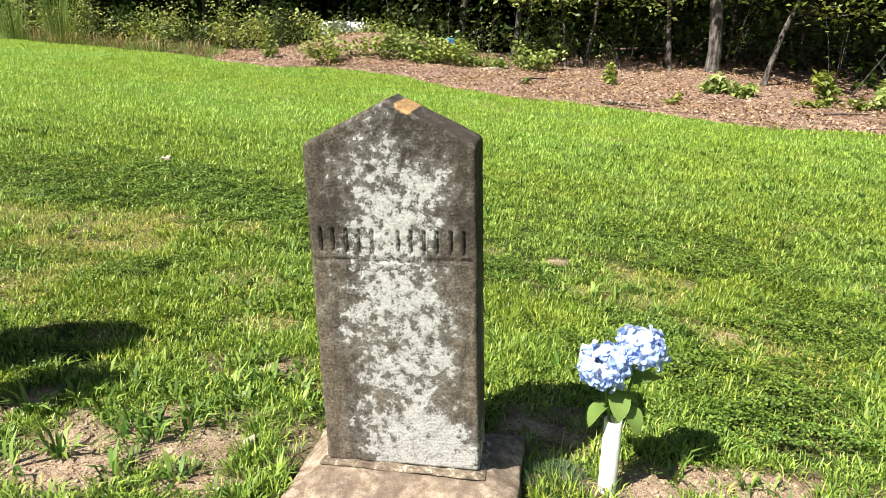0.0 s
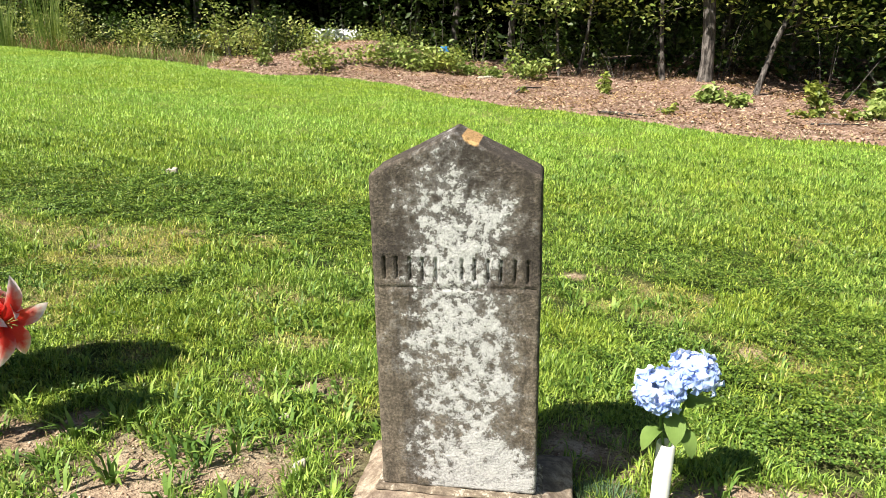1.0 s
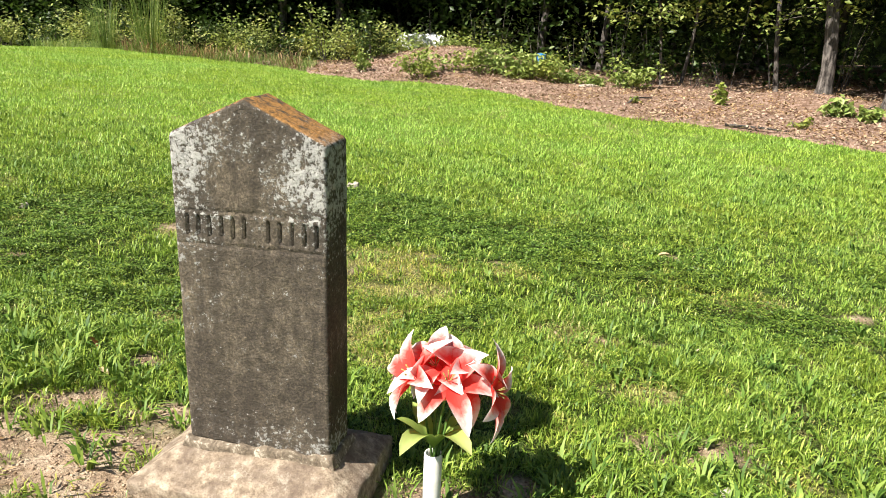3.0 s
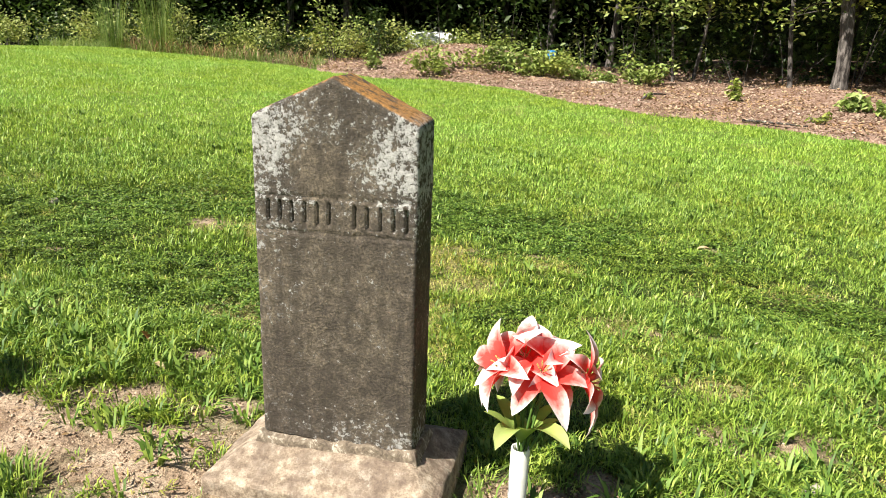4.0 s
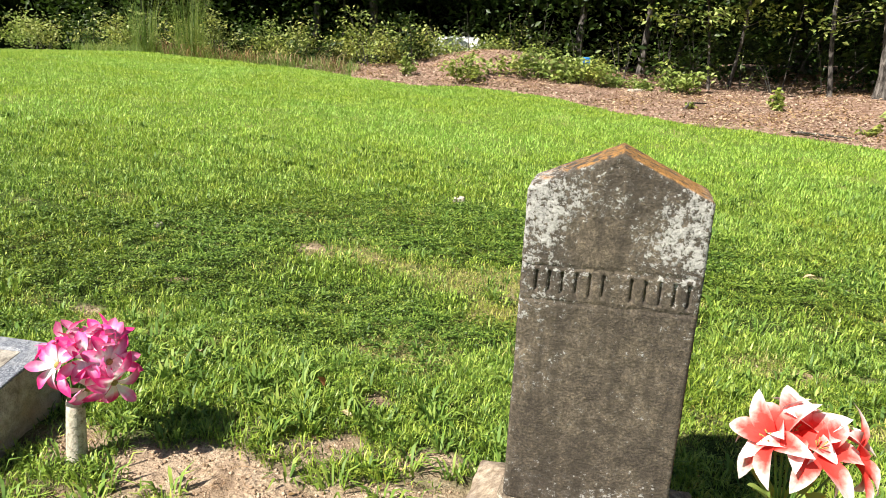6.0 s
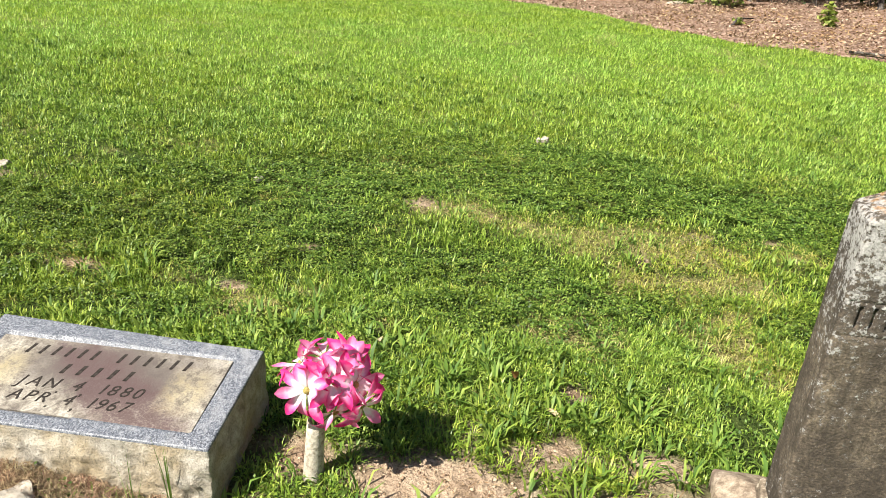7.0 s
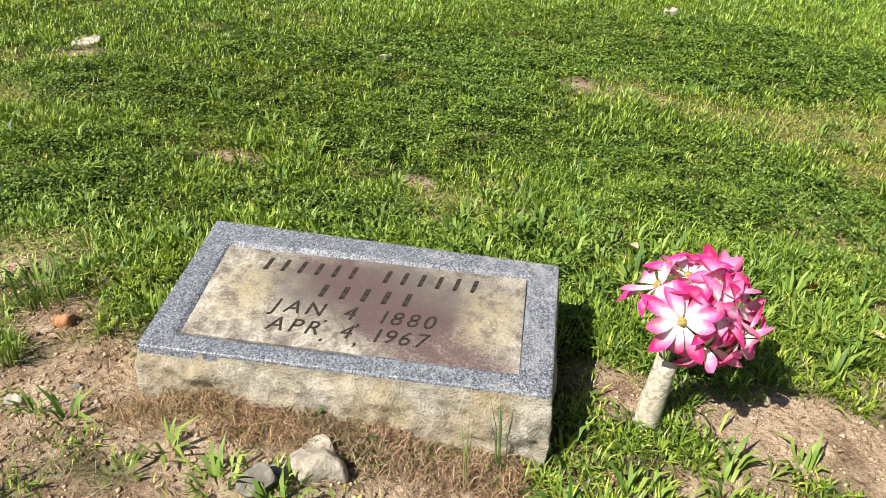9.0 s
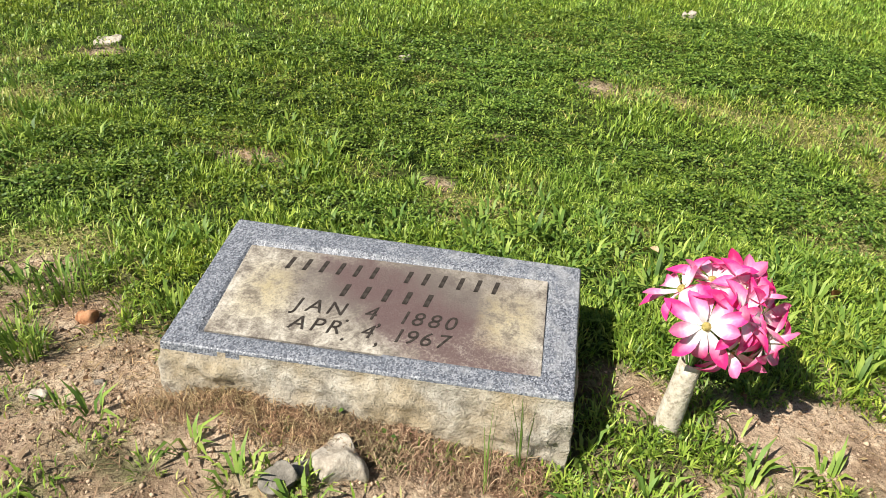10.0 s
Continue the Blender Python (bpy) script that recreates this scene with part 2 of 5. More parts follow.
# ---- materials: ground ----
def soil_material():
    m, t, b = material("soil", 0.95, 0.1)
    p = place(t)
    big, mid, small = grain(t, p, 2.6, 4), grain(t, p, 17, 6, 0.65), grain(t, p, 130, 6, 0.72)
    lump = cells(t, p, 62).outputs["Distance"]
    earth = ramp(t, mid, (0.36, (0.22, 0.15, 0.097)), (0.5, (0.43, 0.315, 0.21)), (0.63, (0.60, 0.475, 0.34)))
    earth = blend(t, ramp(t, big, (0.45, 0.0), (0.6, 0.7)), earth, (0.53, 0.40, 0.28))
    earth = blend(t, ramp(t, big, (0.36, 0.5), (0.43, 0.0)), earth, (0.22, 0.145, 0.095))
    earth = blend(t, ramp(t, small, (0.40, 0.6), (0.50, 0.0)), earth, (0.14, 0.085, 0.055))
    # dead-grass ground, its near-black end painting the shade in gaps between blades
    thatch_shade = ramp(t, calc(t, "ADD", calc(t, "MULTIPLY", mid, 0.3), calc(t, "MULTIPLY", small, 0.7)), (0.40, (0.012, 0.018, 0.005)), (0.55, (0.06, 0.09, 0.02)), (0.75, (0.20, 0.22, 0.07)))
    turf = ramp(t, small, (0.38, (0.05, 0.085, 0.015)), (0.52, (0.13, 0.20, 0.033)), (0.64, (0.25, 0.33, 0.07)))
    thatch_shade = blend(t, ramp(t, calc(t, "MULTIPLY", split(t, p)[1], 0.1), (0.05, 0.75), (0.11, 0.0), (0.34, 0.0), (0.65, 0.9)), thatch_shade, turf)
    hay = ramp(t, small, (0.38, (0.12, 0.10, 0.03)), (0.5, (0.38, 0.32, 0.13)), (0.62, (0.62, 0.53, 0.27)))
    d, a = t.nodes.new("ShaderNodeAttribute"), t.nodes.new("ShaderNodeAttribute")
    d.attribute_name, a.attribute_name = "dry", "bare"
    thatch_shade = blend(t, calc(t, "MULTIPLY", d.outputs["Fac"], 0.6), thatch_shade, hay)
    plug(t, b.inputs["Base Color"], blend(t, a.outputs["Fac"], thatch_shade, earth))
    relief(t, b, calc(t, "ADD", calc(t, "ADD", mid, calc(t, "MULTIPLY", lump, 0.5)), calc(t, "MULTIPLY", small, 0.7)), 0.8, 0.016)
    return m


def mulch_material():
    m, t, b = material("leaf_mulch", 0.95, 0.1)
    p = place(t)
    v = cells(t, p, 34)
    mid = grain(t, p, 5, 5, 0.6)
    c = ramp(t, v.outputs["Color"], (0.0, (0.16, 0.095, 0.068)), (0.5, (0.34, 0.225, 0.165)), (1.0, (0.54, 0.40, 0.32)))
    plug(t, b.inputs["Base Color"], blend(t, ramp(t, mid, (0.35, 0.7), (0.6, 0.0)), c, (0.12, 0.065, 0.04)))
    relief(t, b, calc(t, "ADD", v.outputs["Distance"], mid), 0.8, 0.04)
    return m


SOIL, MULCH = soil_material(), mulch_material()
GRASS = leafy("lawn_grass", (0.10, 0.18, 0.026), (0.265, 0.395, 0.055), (0.50, 0.59, 0.13), 0.42, 0.24, tint=(1.0, 0.88, 0.5))
# lighter copy of the lawn grass, with the far lawn's sunlit brightness in its colour
LIT_GRASS = leafy("lit_lawn_grass", (0.19, 0.36, 0.05), (0.35, 0.54, 0.08), (0.54, 0.68, 0.15), 0.5, 0.35, patch=0.6, mottle=0.3)
DRYGRASS = leafy("dry_grass", (0.26, 0.33, 0.06), (0.45, 0.47, 0.12), (0.66, 0.58, 0.27), 0.6, 0.3)
CRAB = leafy("coarse_grass", (0.075, 0.15, 0.03), (0.175, 0.29, 0.055), (0.36, 0.46, 0.11), 0.52, 0.25, 0.25, tint=(1.0, 0.9, 0.6))
MAT_WEED = leafy("low_weed", (0.045, 0.095, 0.013), (0.13, 0.225, 0.032), (0.29, 0.39, 0.07), 0.5, 0.25, tint=(1.0, 0.82, 0.55))
SHRUB = leafy("shrub_leaf", (0.15, 0.21, 0.045), (0.32, 0.40, 0.10), (0.55, 0.60, 0.24), 0.45, 0.35)
BRUSH = leafy("brush_leaf", (0.18, 0.22, 0.06), (0.38, 0.43, 0.13), (0.62, 0.62, 0.27), 0.5, 0.3)
# darker leaf than SHRUB: the shade inside the woods is put into its colour
SHADED_LEAF = leafy("shaded_wood_leaf", (0.022, 0.045, 0.008), (0.042, 0.08, 0.014), (0.09, 0.145, 0.028), 0.45, 0.3)
REED = leafy("tall_grass", (0.12, 0.20, 0.045), (0.22, 0.31, 0.075), (0.38, 0.42, 0.15), 0.5, 0.35)
STRAW = leafy("straw", (0.13, 0.065, 0.04), (0.30, 0.18, 0.11), (0.55, 0.40, 0.26), 0.8, 0.1)
LITTER = leafy("dead_leaf", (0.20, 0.115, 0.08), (0.42, 0.28, 0.21), (0.66, 0.52, 0.42), 0.8, 0.15, 0.2)


# ---- ground ----
def spread(lo, hi, step, far):
    """Close steps over the plot, wider ones over the lawn, and ever wider ones to the horizon."""
    near = np.arange(lo, hi + step / 2, step)
    g = np.concatenate([np.minimum(step * 1.08 ** np.arange(1, 90), 0.22), 0.22 * 1.3 ** np.arange(1, 30)])
    out = np.cumsum(g)
    out = out[out < far]
    return np.concatenate([lo - out[::-1], near, hi + out])


gx, gy = spread(-4.2, 1.0, 0.028, 600.0), spread(1.0, 2.8, 0.028, 600.0)
GX, GY = np.meshgrid(gx, gy)
GZ = land(GX, GY)
GV = np.stack([GX, GY, GZ], -1).reshape(-1, 3)
nx, ny = len(gx), len(gy)
ii = (np.arange(ny - 1)[:, None] * nx + np.arange(nx - 1)[None]).ravel()
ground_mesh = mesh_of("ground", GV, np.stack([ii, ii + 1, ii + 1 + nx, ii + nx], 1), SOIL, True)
a = ground_mesh.attributes.new("bare", "FLOAT", "POINT")
a.data.foreach_set("value", bare(GX, GY).ravel().astype(np.float32))
a = ground_mesh.attributes.new("dry", "FLOAT", "POINT")
a.data.foreach_set("value", dry(GX, GY).ravel().astype(np.float32))
tagged(new("ground", ground_mesh), "sunlit cemetery ground of tan soil under patchy grass", "ground", kind="structure")


def strip_bed():
    xs = np.linspace(-5.6, 12, 353)
    rows = np.linspace(0, 1, 70)
    X = np.repeat(xs[None], len(rows), 0)
    Y = bed_edge(xs)[None] + rows[:, None] ** 1.4 * (30 - bed_edge(xs))[None]
    Z = land(X, Y) + 0.015 + 0.045 * np.minimum(1, rows[:, None] * 14) + 0.05 * (soft(X, Y, 0.4, 8) - 0.5)
    Z[0] -= 0.06
    V = np.stack([X, Y, Z], -1).reshape(-1, 3)
    n = len(xs)
    i = (np.arange(len(rows) - 1)[:, None] * n + np.arange(n - 1)[None]).ravel()
    tagged(new("mulch_bed", mesh_of("mulch_bed", V, np.stack([i, i + 1, i + 1 + n, i + n], 1), MULCH, True)),
           "sunlit bed of reddish-brown leaf mulch along the woods", "mulch bed", kind="structure")


strip_bed()


# ---- grass ----
def blades(P, length, width, lean, head, mat, name, label, category="grass", bend=1.0, hide=0.01, plain=False):
    """One object of many grass blades: bent, pointed strips of three triangles."""
    n = len(P)
    d = np.stack([np.cos(head), np.sin(head), np.zeros(n)], 1)
    s = np.stack([-np.sin(head), np.cos(head), np.zeros(n)], 1)
    up = np.array([0, 0, 1.0])
    l1, l2 = lean * 0.55, np.minimum(lean * (1 + 0.75 * bend), 2.2)
    p0 = P - up * hide
    p1 = P + (d * np.sin(l1)[:, None] + up * np.cos(l1)[:, None]) * (length * 0.55)[:, None]
    p2 = p1 + (d * np.sin(l2)[:, None] + up * np.cos(l2)[:, None]) * (length * 0.5)[:, None]
    w = width[:, None] * 0.5
    V = np.stack([p0 - s * w * 0.7, p0 + s * w * 0.7, p1 + s * w, p1 - s * w, p2], 1).reshape(-1, 3)
    k = np.arange(n)[:, None] * 5
    F = np.concatenate([k + [0, 1, 2], k + [0, 2, 3], k + [3, 2, 4]], 1).reshape(-1, 3)
    if plain:
        V, F = np.stack([p0 - s * w, p0 + s * w, p2], 1).reshape(-1, 3), np.arange(n * 3).reshape(-1, 3)
    return tagged(new(name, mesh_of(name, V, F, mat)), label, category, kind="stuff")


STONES = [(-0.065, 1.25, 0.24, 0.18), (-1.508, 1.486, 0.25, 0.175), (-3.114, 1.629, 0.345, 0.165)]


def clear(x, y):
    ok = np.ones(len(x), bool)
    for cx, cy, rx, ry in STONES:
        ok &= (np.abs(x - cx) > rx) | (np.abs(y - cy) > ry)
    return ok


def scatter(n, x0, x1, y0, y1):
    return RNG.uniform(x0, x1, n), RNG.uniform(y0, y1, n)


def lawn(name, n, box, size, wide, keep, label, mat=GRASS, lean=(0.15, 0.95), plain=False):
    x, y = scatter(n, *box)
    ok = clear(x, y) & (RNG.random(n) < keep(x, y)) & (y < bed_edge(x) + 0.16 + 0.2 * RNG.standard_normal(n))
    x, y = x[ok], y[ok]
    n = len(x)
    tall = 0.65 + 0.7 * soft(x, y, 0.12, 9)
    blades(np.stack([x, y, land(x, y)], 1), RNG.uniform(*size, n) * tall, RNG.uniform(*wide, n),
           RNG.uniform(*lean, n), RNG.uniform(0, 6.283, n), mat, name, label, plain=plain)


def lances(P, length, width, lean, head, mat, name, label, hide=0.006):
    """One object of many short grass leaves: arched, pointed at both ends, two triangles each."""
    n = len(P)
    d = np.stack([np.cos(head), np.sin(head), np.zeros(n)], 1)
    s = np.stack([-np.sin(head), np.cos(head), np.zeros(n)], 1) * width[:, None] * 0.5
    up = np.array([0, 0, 1.0])
    l1, l2 = lean * 0.65, np.minimum(lean * 1.45, 2.0)
    p0 = P - up * hide
    p1 = P + (d * np.sin(l1)[:, None] + up * np.cos(l1)[:, None]) * (length * 0.48)[:, None]
    p2 = p1 + (d * np.sin(l2)[:, None] + up * np.cos(l2)[:, None]) * (length * 0.52)[:, None]
    V = np.stack([p0, p1 + s, p1 - s, p2], 1).reshape(-1, 3)
    k = np.arange(n)[:, None] * 4
    F = np.concatenate([k + [0, 1, 2], k + [1, 3, 2]], 1).reshape(-1, 3)
    return tagged(new(name, mesh_of(name, V, F, mat)), label, "grass", kind="stuff")


def sward(name, n, box, per, reach, wide, keep, label, mat=GRASS, lean=(0.2, 1.35), spread_out=0.02):
    """Turf made of small tufts, their leaves fanned out from the middle, taller and lower by turns."""
    x, y = scatter(n, *box)
    ok = clear(x, y) & (RNG.random(n) < keep(x, y)) & (y < bed_edge(x) + 0.1)
    x, y = x[ok], y[ok]
    count = RNG.integers(*per, len(x))
    grow = np.repeat(RNG.uniform(0.6, 1.25, len(x)) * (0.6 + 0.8 * soft(x, y, 0.16, 9)), count)
    cx, cy, m = np.repeat(x, count), np.repeat(y, count), count.sum()
    head, off = RNG.uniform(0, 6.283, m), spread_out * np.sqrt(RNG.random(m))
    bx, by = cx + np.cos(head) * off, cy + np.sin(head) * off
    ok = clear(bx, by)
    bx, by, head, grow = bx[ok], by[ok], head[ok], grow[ok]
    m = len(bx)
    lances(np.stack([bx, by, land(bx, by)], 1), RNG.uniform(*reach, m) * grow, RNG.uniform(*wide, m) * (0.7 + 0.3 * grow),
           RNG.uniform(*lean, m), head + RNG.normal(0, 0.35, m), mat, name, label)


BROAD = [(-2.35, 1.95, 0.6, 0.3), (-3.0, 2.05, 0.5, 0.16), (-1.9, 1.75, 0.3, 0.2), (-2.3, 1.72, 0.5, 0.12), (-0.6, 1.4, 0.4, 0.25), (-1.7, 1.75, 0.3, 0.15)]
cover = lambda x, y: np.clip(1 - 1.3 * bare(x, y), 0.0, 1) * np.clip(1 - 0.85 * clover(x, y), 0.1, 1) * np.clip(1 - 1.0 * dry(x, y), 0.08, 1)
gappy = lambda x, y: np.clip(2.4 * soft(x, y, 0.07, 10) * (0.35 + soft(x, y, 0.4, 16)) - 0.15, 0.05, 1)
thick = lambda x, y: cover(x, y) * gappy(x, y)
straw_keep = lambda x, y: np.clip(0.04 + 1.2 * dry(x, y), 0, 1) * np.clip(1 - bare(x, y), 0.1, 1)
near_half = lambda x, y: thick(x, y) * np.clip((6.8 - y) / 2.4, 0, 1)
far_half = lambda x, y: np.clip((y - 3.5) / 1.8, 0, 1) * np.clip(0.35 + 1.1 * soft(x, y, 0.22, 11), 0, 1) * (1 - 0.7 * clover(x, y))
sward("grass_near", 92000, (-4.6, 1.7, 0.95, 2.7), (5, 11), (0.014, 0.040), (0.0022, 0.0046), thick, "bright green lawn grass round the graves")
sward("grass_middle", 112000, (-6.8, 4.2, 2.7, 6.8), (4, 9), (0.016, 0.042), (0.0034, 0.0066), near_half, "sunlit green lawn grass behind the graves", spread_out=0.03)
lawn("grass_far", 780000, (-12.5, 6.5, 3.5, 15.8), (0.028, 0.055), (0.009, 0.016), far_half, "yellow-green lawn sloping up to the woods, sunlight put into its colour", LIT_GRASS, (0.45, 1.25), True)
sward("dry_grass", 46000, (-5.5, 3.0, 1.0, 5.0), (4, 9), (0.016, 0.042), (0.0022, 0.0042), straw_keep, "yellowed dry grass blades in the lawn", DRYGRASS, (0.5, 1.6), 0.03)

around = lambda x, y: np.where((x > -4.9) & (x < 1.9) & (y > 0.7) | (y > 2.7) & (x > -7.5) & (x < 4.4), 0.0, 1.0) * np.clip(0.5 + 0.7 * soft(x, y, 0.3, 11), 0, 1)
lawn("grass_around", 170000, (-9.0, 6.5, -3.0, 6.0), (0.03, 0.068), (0.012, 0.022), around, "lawn grass round the grave plot in the brightened lit colour", LIT_GRASS, (0.45, 1.25), True)


def coarse(name, n, box, label, reach=(0.05, 0.11), keep=None):
    """Tufts of broad-bladed grass that lie out flat over the soil."""
    x, y = scatter(n, *box)
    ok = clear(x, y) & (RNG.random(n) < keep(x, y))
    x, y = x[ok], y[ok]
    per = RNG.integers(7, 20, len(x))
    cx, cy, size = np.repeat(x, per), np.repeat(y, per), np.repeat(RNG.uniform(0.6, 1.2, len(x)), per)
    m = len(cx)
    head = RNG.uniform(0, 6.283, m)
    off = RNG.uniform(0, 0.025, m)
    bx, by = cx + np.cos(head) * off, cy + np.sin(head) * off
    blades(np.stack([bx, by, land(bx, by)], 1), RNG.uniform(*reach, m) * size, RNG.uniform(0.005, 0.0095, m) * size,
           RNG.uniform(0.5, 1.5, m), head, CRAB, name, label, bend=0.6)


coarse("coarse_grass", 3400, (-4.8, 1.9, 0.85, 2.6), "broad-bladed crabgrass tufts spreading over the soil", (0.03, 0.075),
       lambda x, y: np.clip(0.12 + 0.4 * soft(x, y, 0.2, 12) + 0.7 * blobs(x, y, BROAD) - 1.1 * bare(x, y) - 0.5 * clover(x, y), 0.03 + 0.3 * blobs(x, y, THIN), 1))
coarse("coarse_grass_lawn", 5200, (-6.5, 4, 2.4, 6.5), "broad-bladed grass tufts in the lawn", (0.035, 0.08),
       lambda x, y: np.clip(1.0 * soft(x, y, 0.3, 13) - 0.25 - 0.5 * clover(x, y), 0.04, 1))


def leaves(P, size, lift, mat, name, slim=0.5, up=0.4, make=None):
    """Many small folded leaves, each two triangles, as mesh arrays."""
    n = len(P)
    nrm = RNG.standard_normal((n, 3))
    nrm[:, 2] = np.abs(nrm[:, 2]) + up
    nrm /= np.linalg.norm(nrm, axis=1, keepdims=True)
    a = np.cross(nrm, RNG.standard_normal((n, 3)))
    a /= np.linalg.norm(a, axis=1, keepdims=True)
    b = np.cross(nrm, a)
    s = size[:, None]
    V = np.stack([P - a * s * 0.5, P + b * s * slim * 0.5 + nrm * s * lift, P + a * s * 0.5, P - b * s * slim * 0.5 + nrm * s * lift], 1).reshape(-1, 3)
    k = np.arange(n)[:, None] * 4
    return V, np.concatenate([k + [0, 1, 2], k + [0, 2, 3]], 1).reshape(-1, 3)


def weed_mat(name, n, box, size, label):
    x, y = scatter(n, *box)
    ok = clear(x, y) & (RNG.random(n) < np.clip(clover(x, y) * 1.15 + 0.07, 0, 1) * np.clip(1 - 1.3 * bare(x, y), 0, 1))
    x, y = x[ok], y[ok]
    mound = np.clip(1.5 * soft(x, y, 0.055, 14) - 0.25, 0, 1) * (0.5 + soft(x, y, 0.2, 19))
    z = land(x, y) + 0.004 + 0.036 * mound * RNG.uniform(0.55, 1.0, len(x))
    V, F = leaves(np.stack([x, y, z], 1), RNG.uniform(*size, len(x)), 0.12, MAT_WEED, name, 0.75, 1.5)
    tagged(new(name, mesh_of(name, V, F, MAT_WEED)), label, "ground cover", kind="stuff")


weed_mat("clover_mat", 430000, (-4.9, 2.0, 1.4, 3.3), (0.0065, 0.0125), "dark green low clover mats in the lawn")
weed_mat("clover_mat_far", 280000, (-5.5, 3.0, 3.3, 5.0), (0.009, 0.017), "dark green clover mats further up the lawn")


def chips(name, n, box, mat, length, wide, keep, label, category, flat=0.25):
    x, y = scatter(n, *box)
    ok = clear(x, y) & (RNG.random(n) < keep(x, y))
    x, y = x[ok], y[ok]
    n = len(x)
    V, F = leaves(np.stack([x, y, land(x, y) + RNG.uniform(0.002, 0.012, n)], 1), RNG.uniform(*length, n), 0.02, mat, name, wide, 3.0)
    tagged(new(name, mesh_of(name, V, F, mat)), label, category, kind="stuff")


def straw_heap(n, x0, x1, y0, y1):
    """Matted dead grass raked up along the foot of the marker."""
    x = RNG.uniform(x0, x1, n)
    y = y0 + (y1 - y0) * RNG.beta(3, 2, n) + (x1 - x) * 0.09
    ok = soft(x, y, 0.08, 24) > 0.28
    x, y = x[ok], y[ok]
    n = len(x)
    blades(np.stack([x, y, land(x, y) + RNG.uniform(0, 0.016, n)], 1), RNG.uniform(0.012, 0.036, n), RNG.uniform(0.0007, 0.0017, n), RNG.uniform(1.0, 1.6, n),
           RNG.uniform(0, 6.283, n), STRAW, "straw_heap", "matted reddish-brown dead grass along the marker", "straw", 0.4, 0.0)


straw_heap(7500, -3.5, -2.82, 1.31, 1.46)
hay_at = [(-3.2, 1.42, 0.36, 0.07), (-3.6, 1.5, 0.25, 0.25), (-3.63, 2.44, 0.12, 0.06)]
chips("straw_litter", 170000, (-4.8, 1.5, 0.75, 3.8), STRAW, (0.008, 0.034), 0.05, lambda x, y: np.clip(0.02 + bare(x, y) * np.clip(0.9 * soft(x, y, 0.15, 15) - 0.3, 0.01, 1) + 1.2 * blobs(x, y, hay_at), 0, 1), "dry straw and grass clippings on bare soil", "straw")
chips("leaf_crumbs", 6000, (-4.6, 1.3, 0.75, 3.6), LITTER, (0.006, 0.02), 0.5, lambda x, y: np.clip(bare(x, y) * 0.5 + 0.015, 0, 1), "small brown leaf crumbs on soil", "leaf litter")


def clods():
    """Crumbs of earth and small pebbles on the bare soil."""
    x, y = scatter(150000, -4.2, 0.9, 0.95, 2.6)
    ok = clear(x, y) & (RNG.random(len(x)) < np.clip(bare(x, y), 0, 1) * 0.6)
    x, y = x[ok], y[ok]
    n = len(x)
    r = 0.0013 + 0.0048 * RNG.random(n) ** 5
    base = np.array([(1, 0, 0), (-1, 0, 0), (0, 1, 0), (0, -1, 0), (0, 0, 0.8), (0, 0, -0.8)])
    tri = np.array([(0, 2, 4), (2, 1, 4), (1, 3, 4), (3, 0, 4), (2, 0, 5), (1, 2, 5), (3, 1, 5), (0, 3, 5)])
    P = np.stack([x, y, land(x, y) + r * 0.3], 1)
    V = (P[:, None] + base[None] * r[:, None, None] * RNG.uniform(0.6, 1.3, (n, 6, 3))).reshape(-1, 3)
    F = (np.arange(n)[:, None, None] * 6 + tri[None]).reshape(-1, 3)
    m, t, b = material("earth_crumb", 0.95, 0.1)
    plug(t, b.inputs["Base Color"], ramp(t, island(t), (0.0, (0.17, 0.11, 0.07)), (0.5, (0.38, 0.27, 0.18)), (1.0, (0.54, 0.41, 0.29))))
    tagged(new("soil_crumbs", mesh_of("soil_crumbs", V, F, m)), "tan soil crumbs and pebbles on bare ground", "soil", kind="stuff")


clods()


def bed_litter(name, n, box, size, label):
    x, y = scatter(n, *box)
    ok = (y > bed_edge(x) - 0.1) & (x > -5.4)
    x, y = x[ok], y[ok]
    z = land(x, y) + 0.045 + RNG.uniform(0, 0.05, len(x))
    V, F = leaves(np.stack([x, y, z], 1), RNG.uniform(*size, len(x)), 0.1, LITTER, name, 0.5, 1.2)
    tagged(new(name, mesh_of(name, V, F, LITTER)), label, "leaf litter", kind="stuff")


bed_litter("leaf_litter", 60000, (-5.5, 7.8, 6.9, 16.2), (0.02, 0.065), "brown and pinkish dead leaves over the mulch bed")


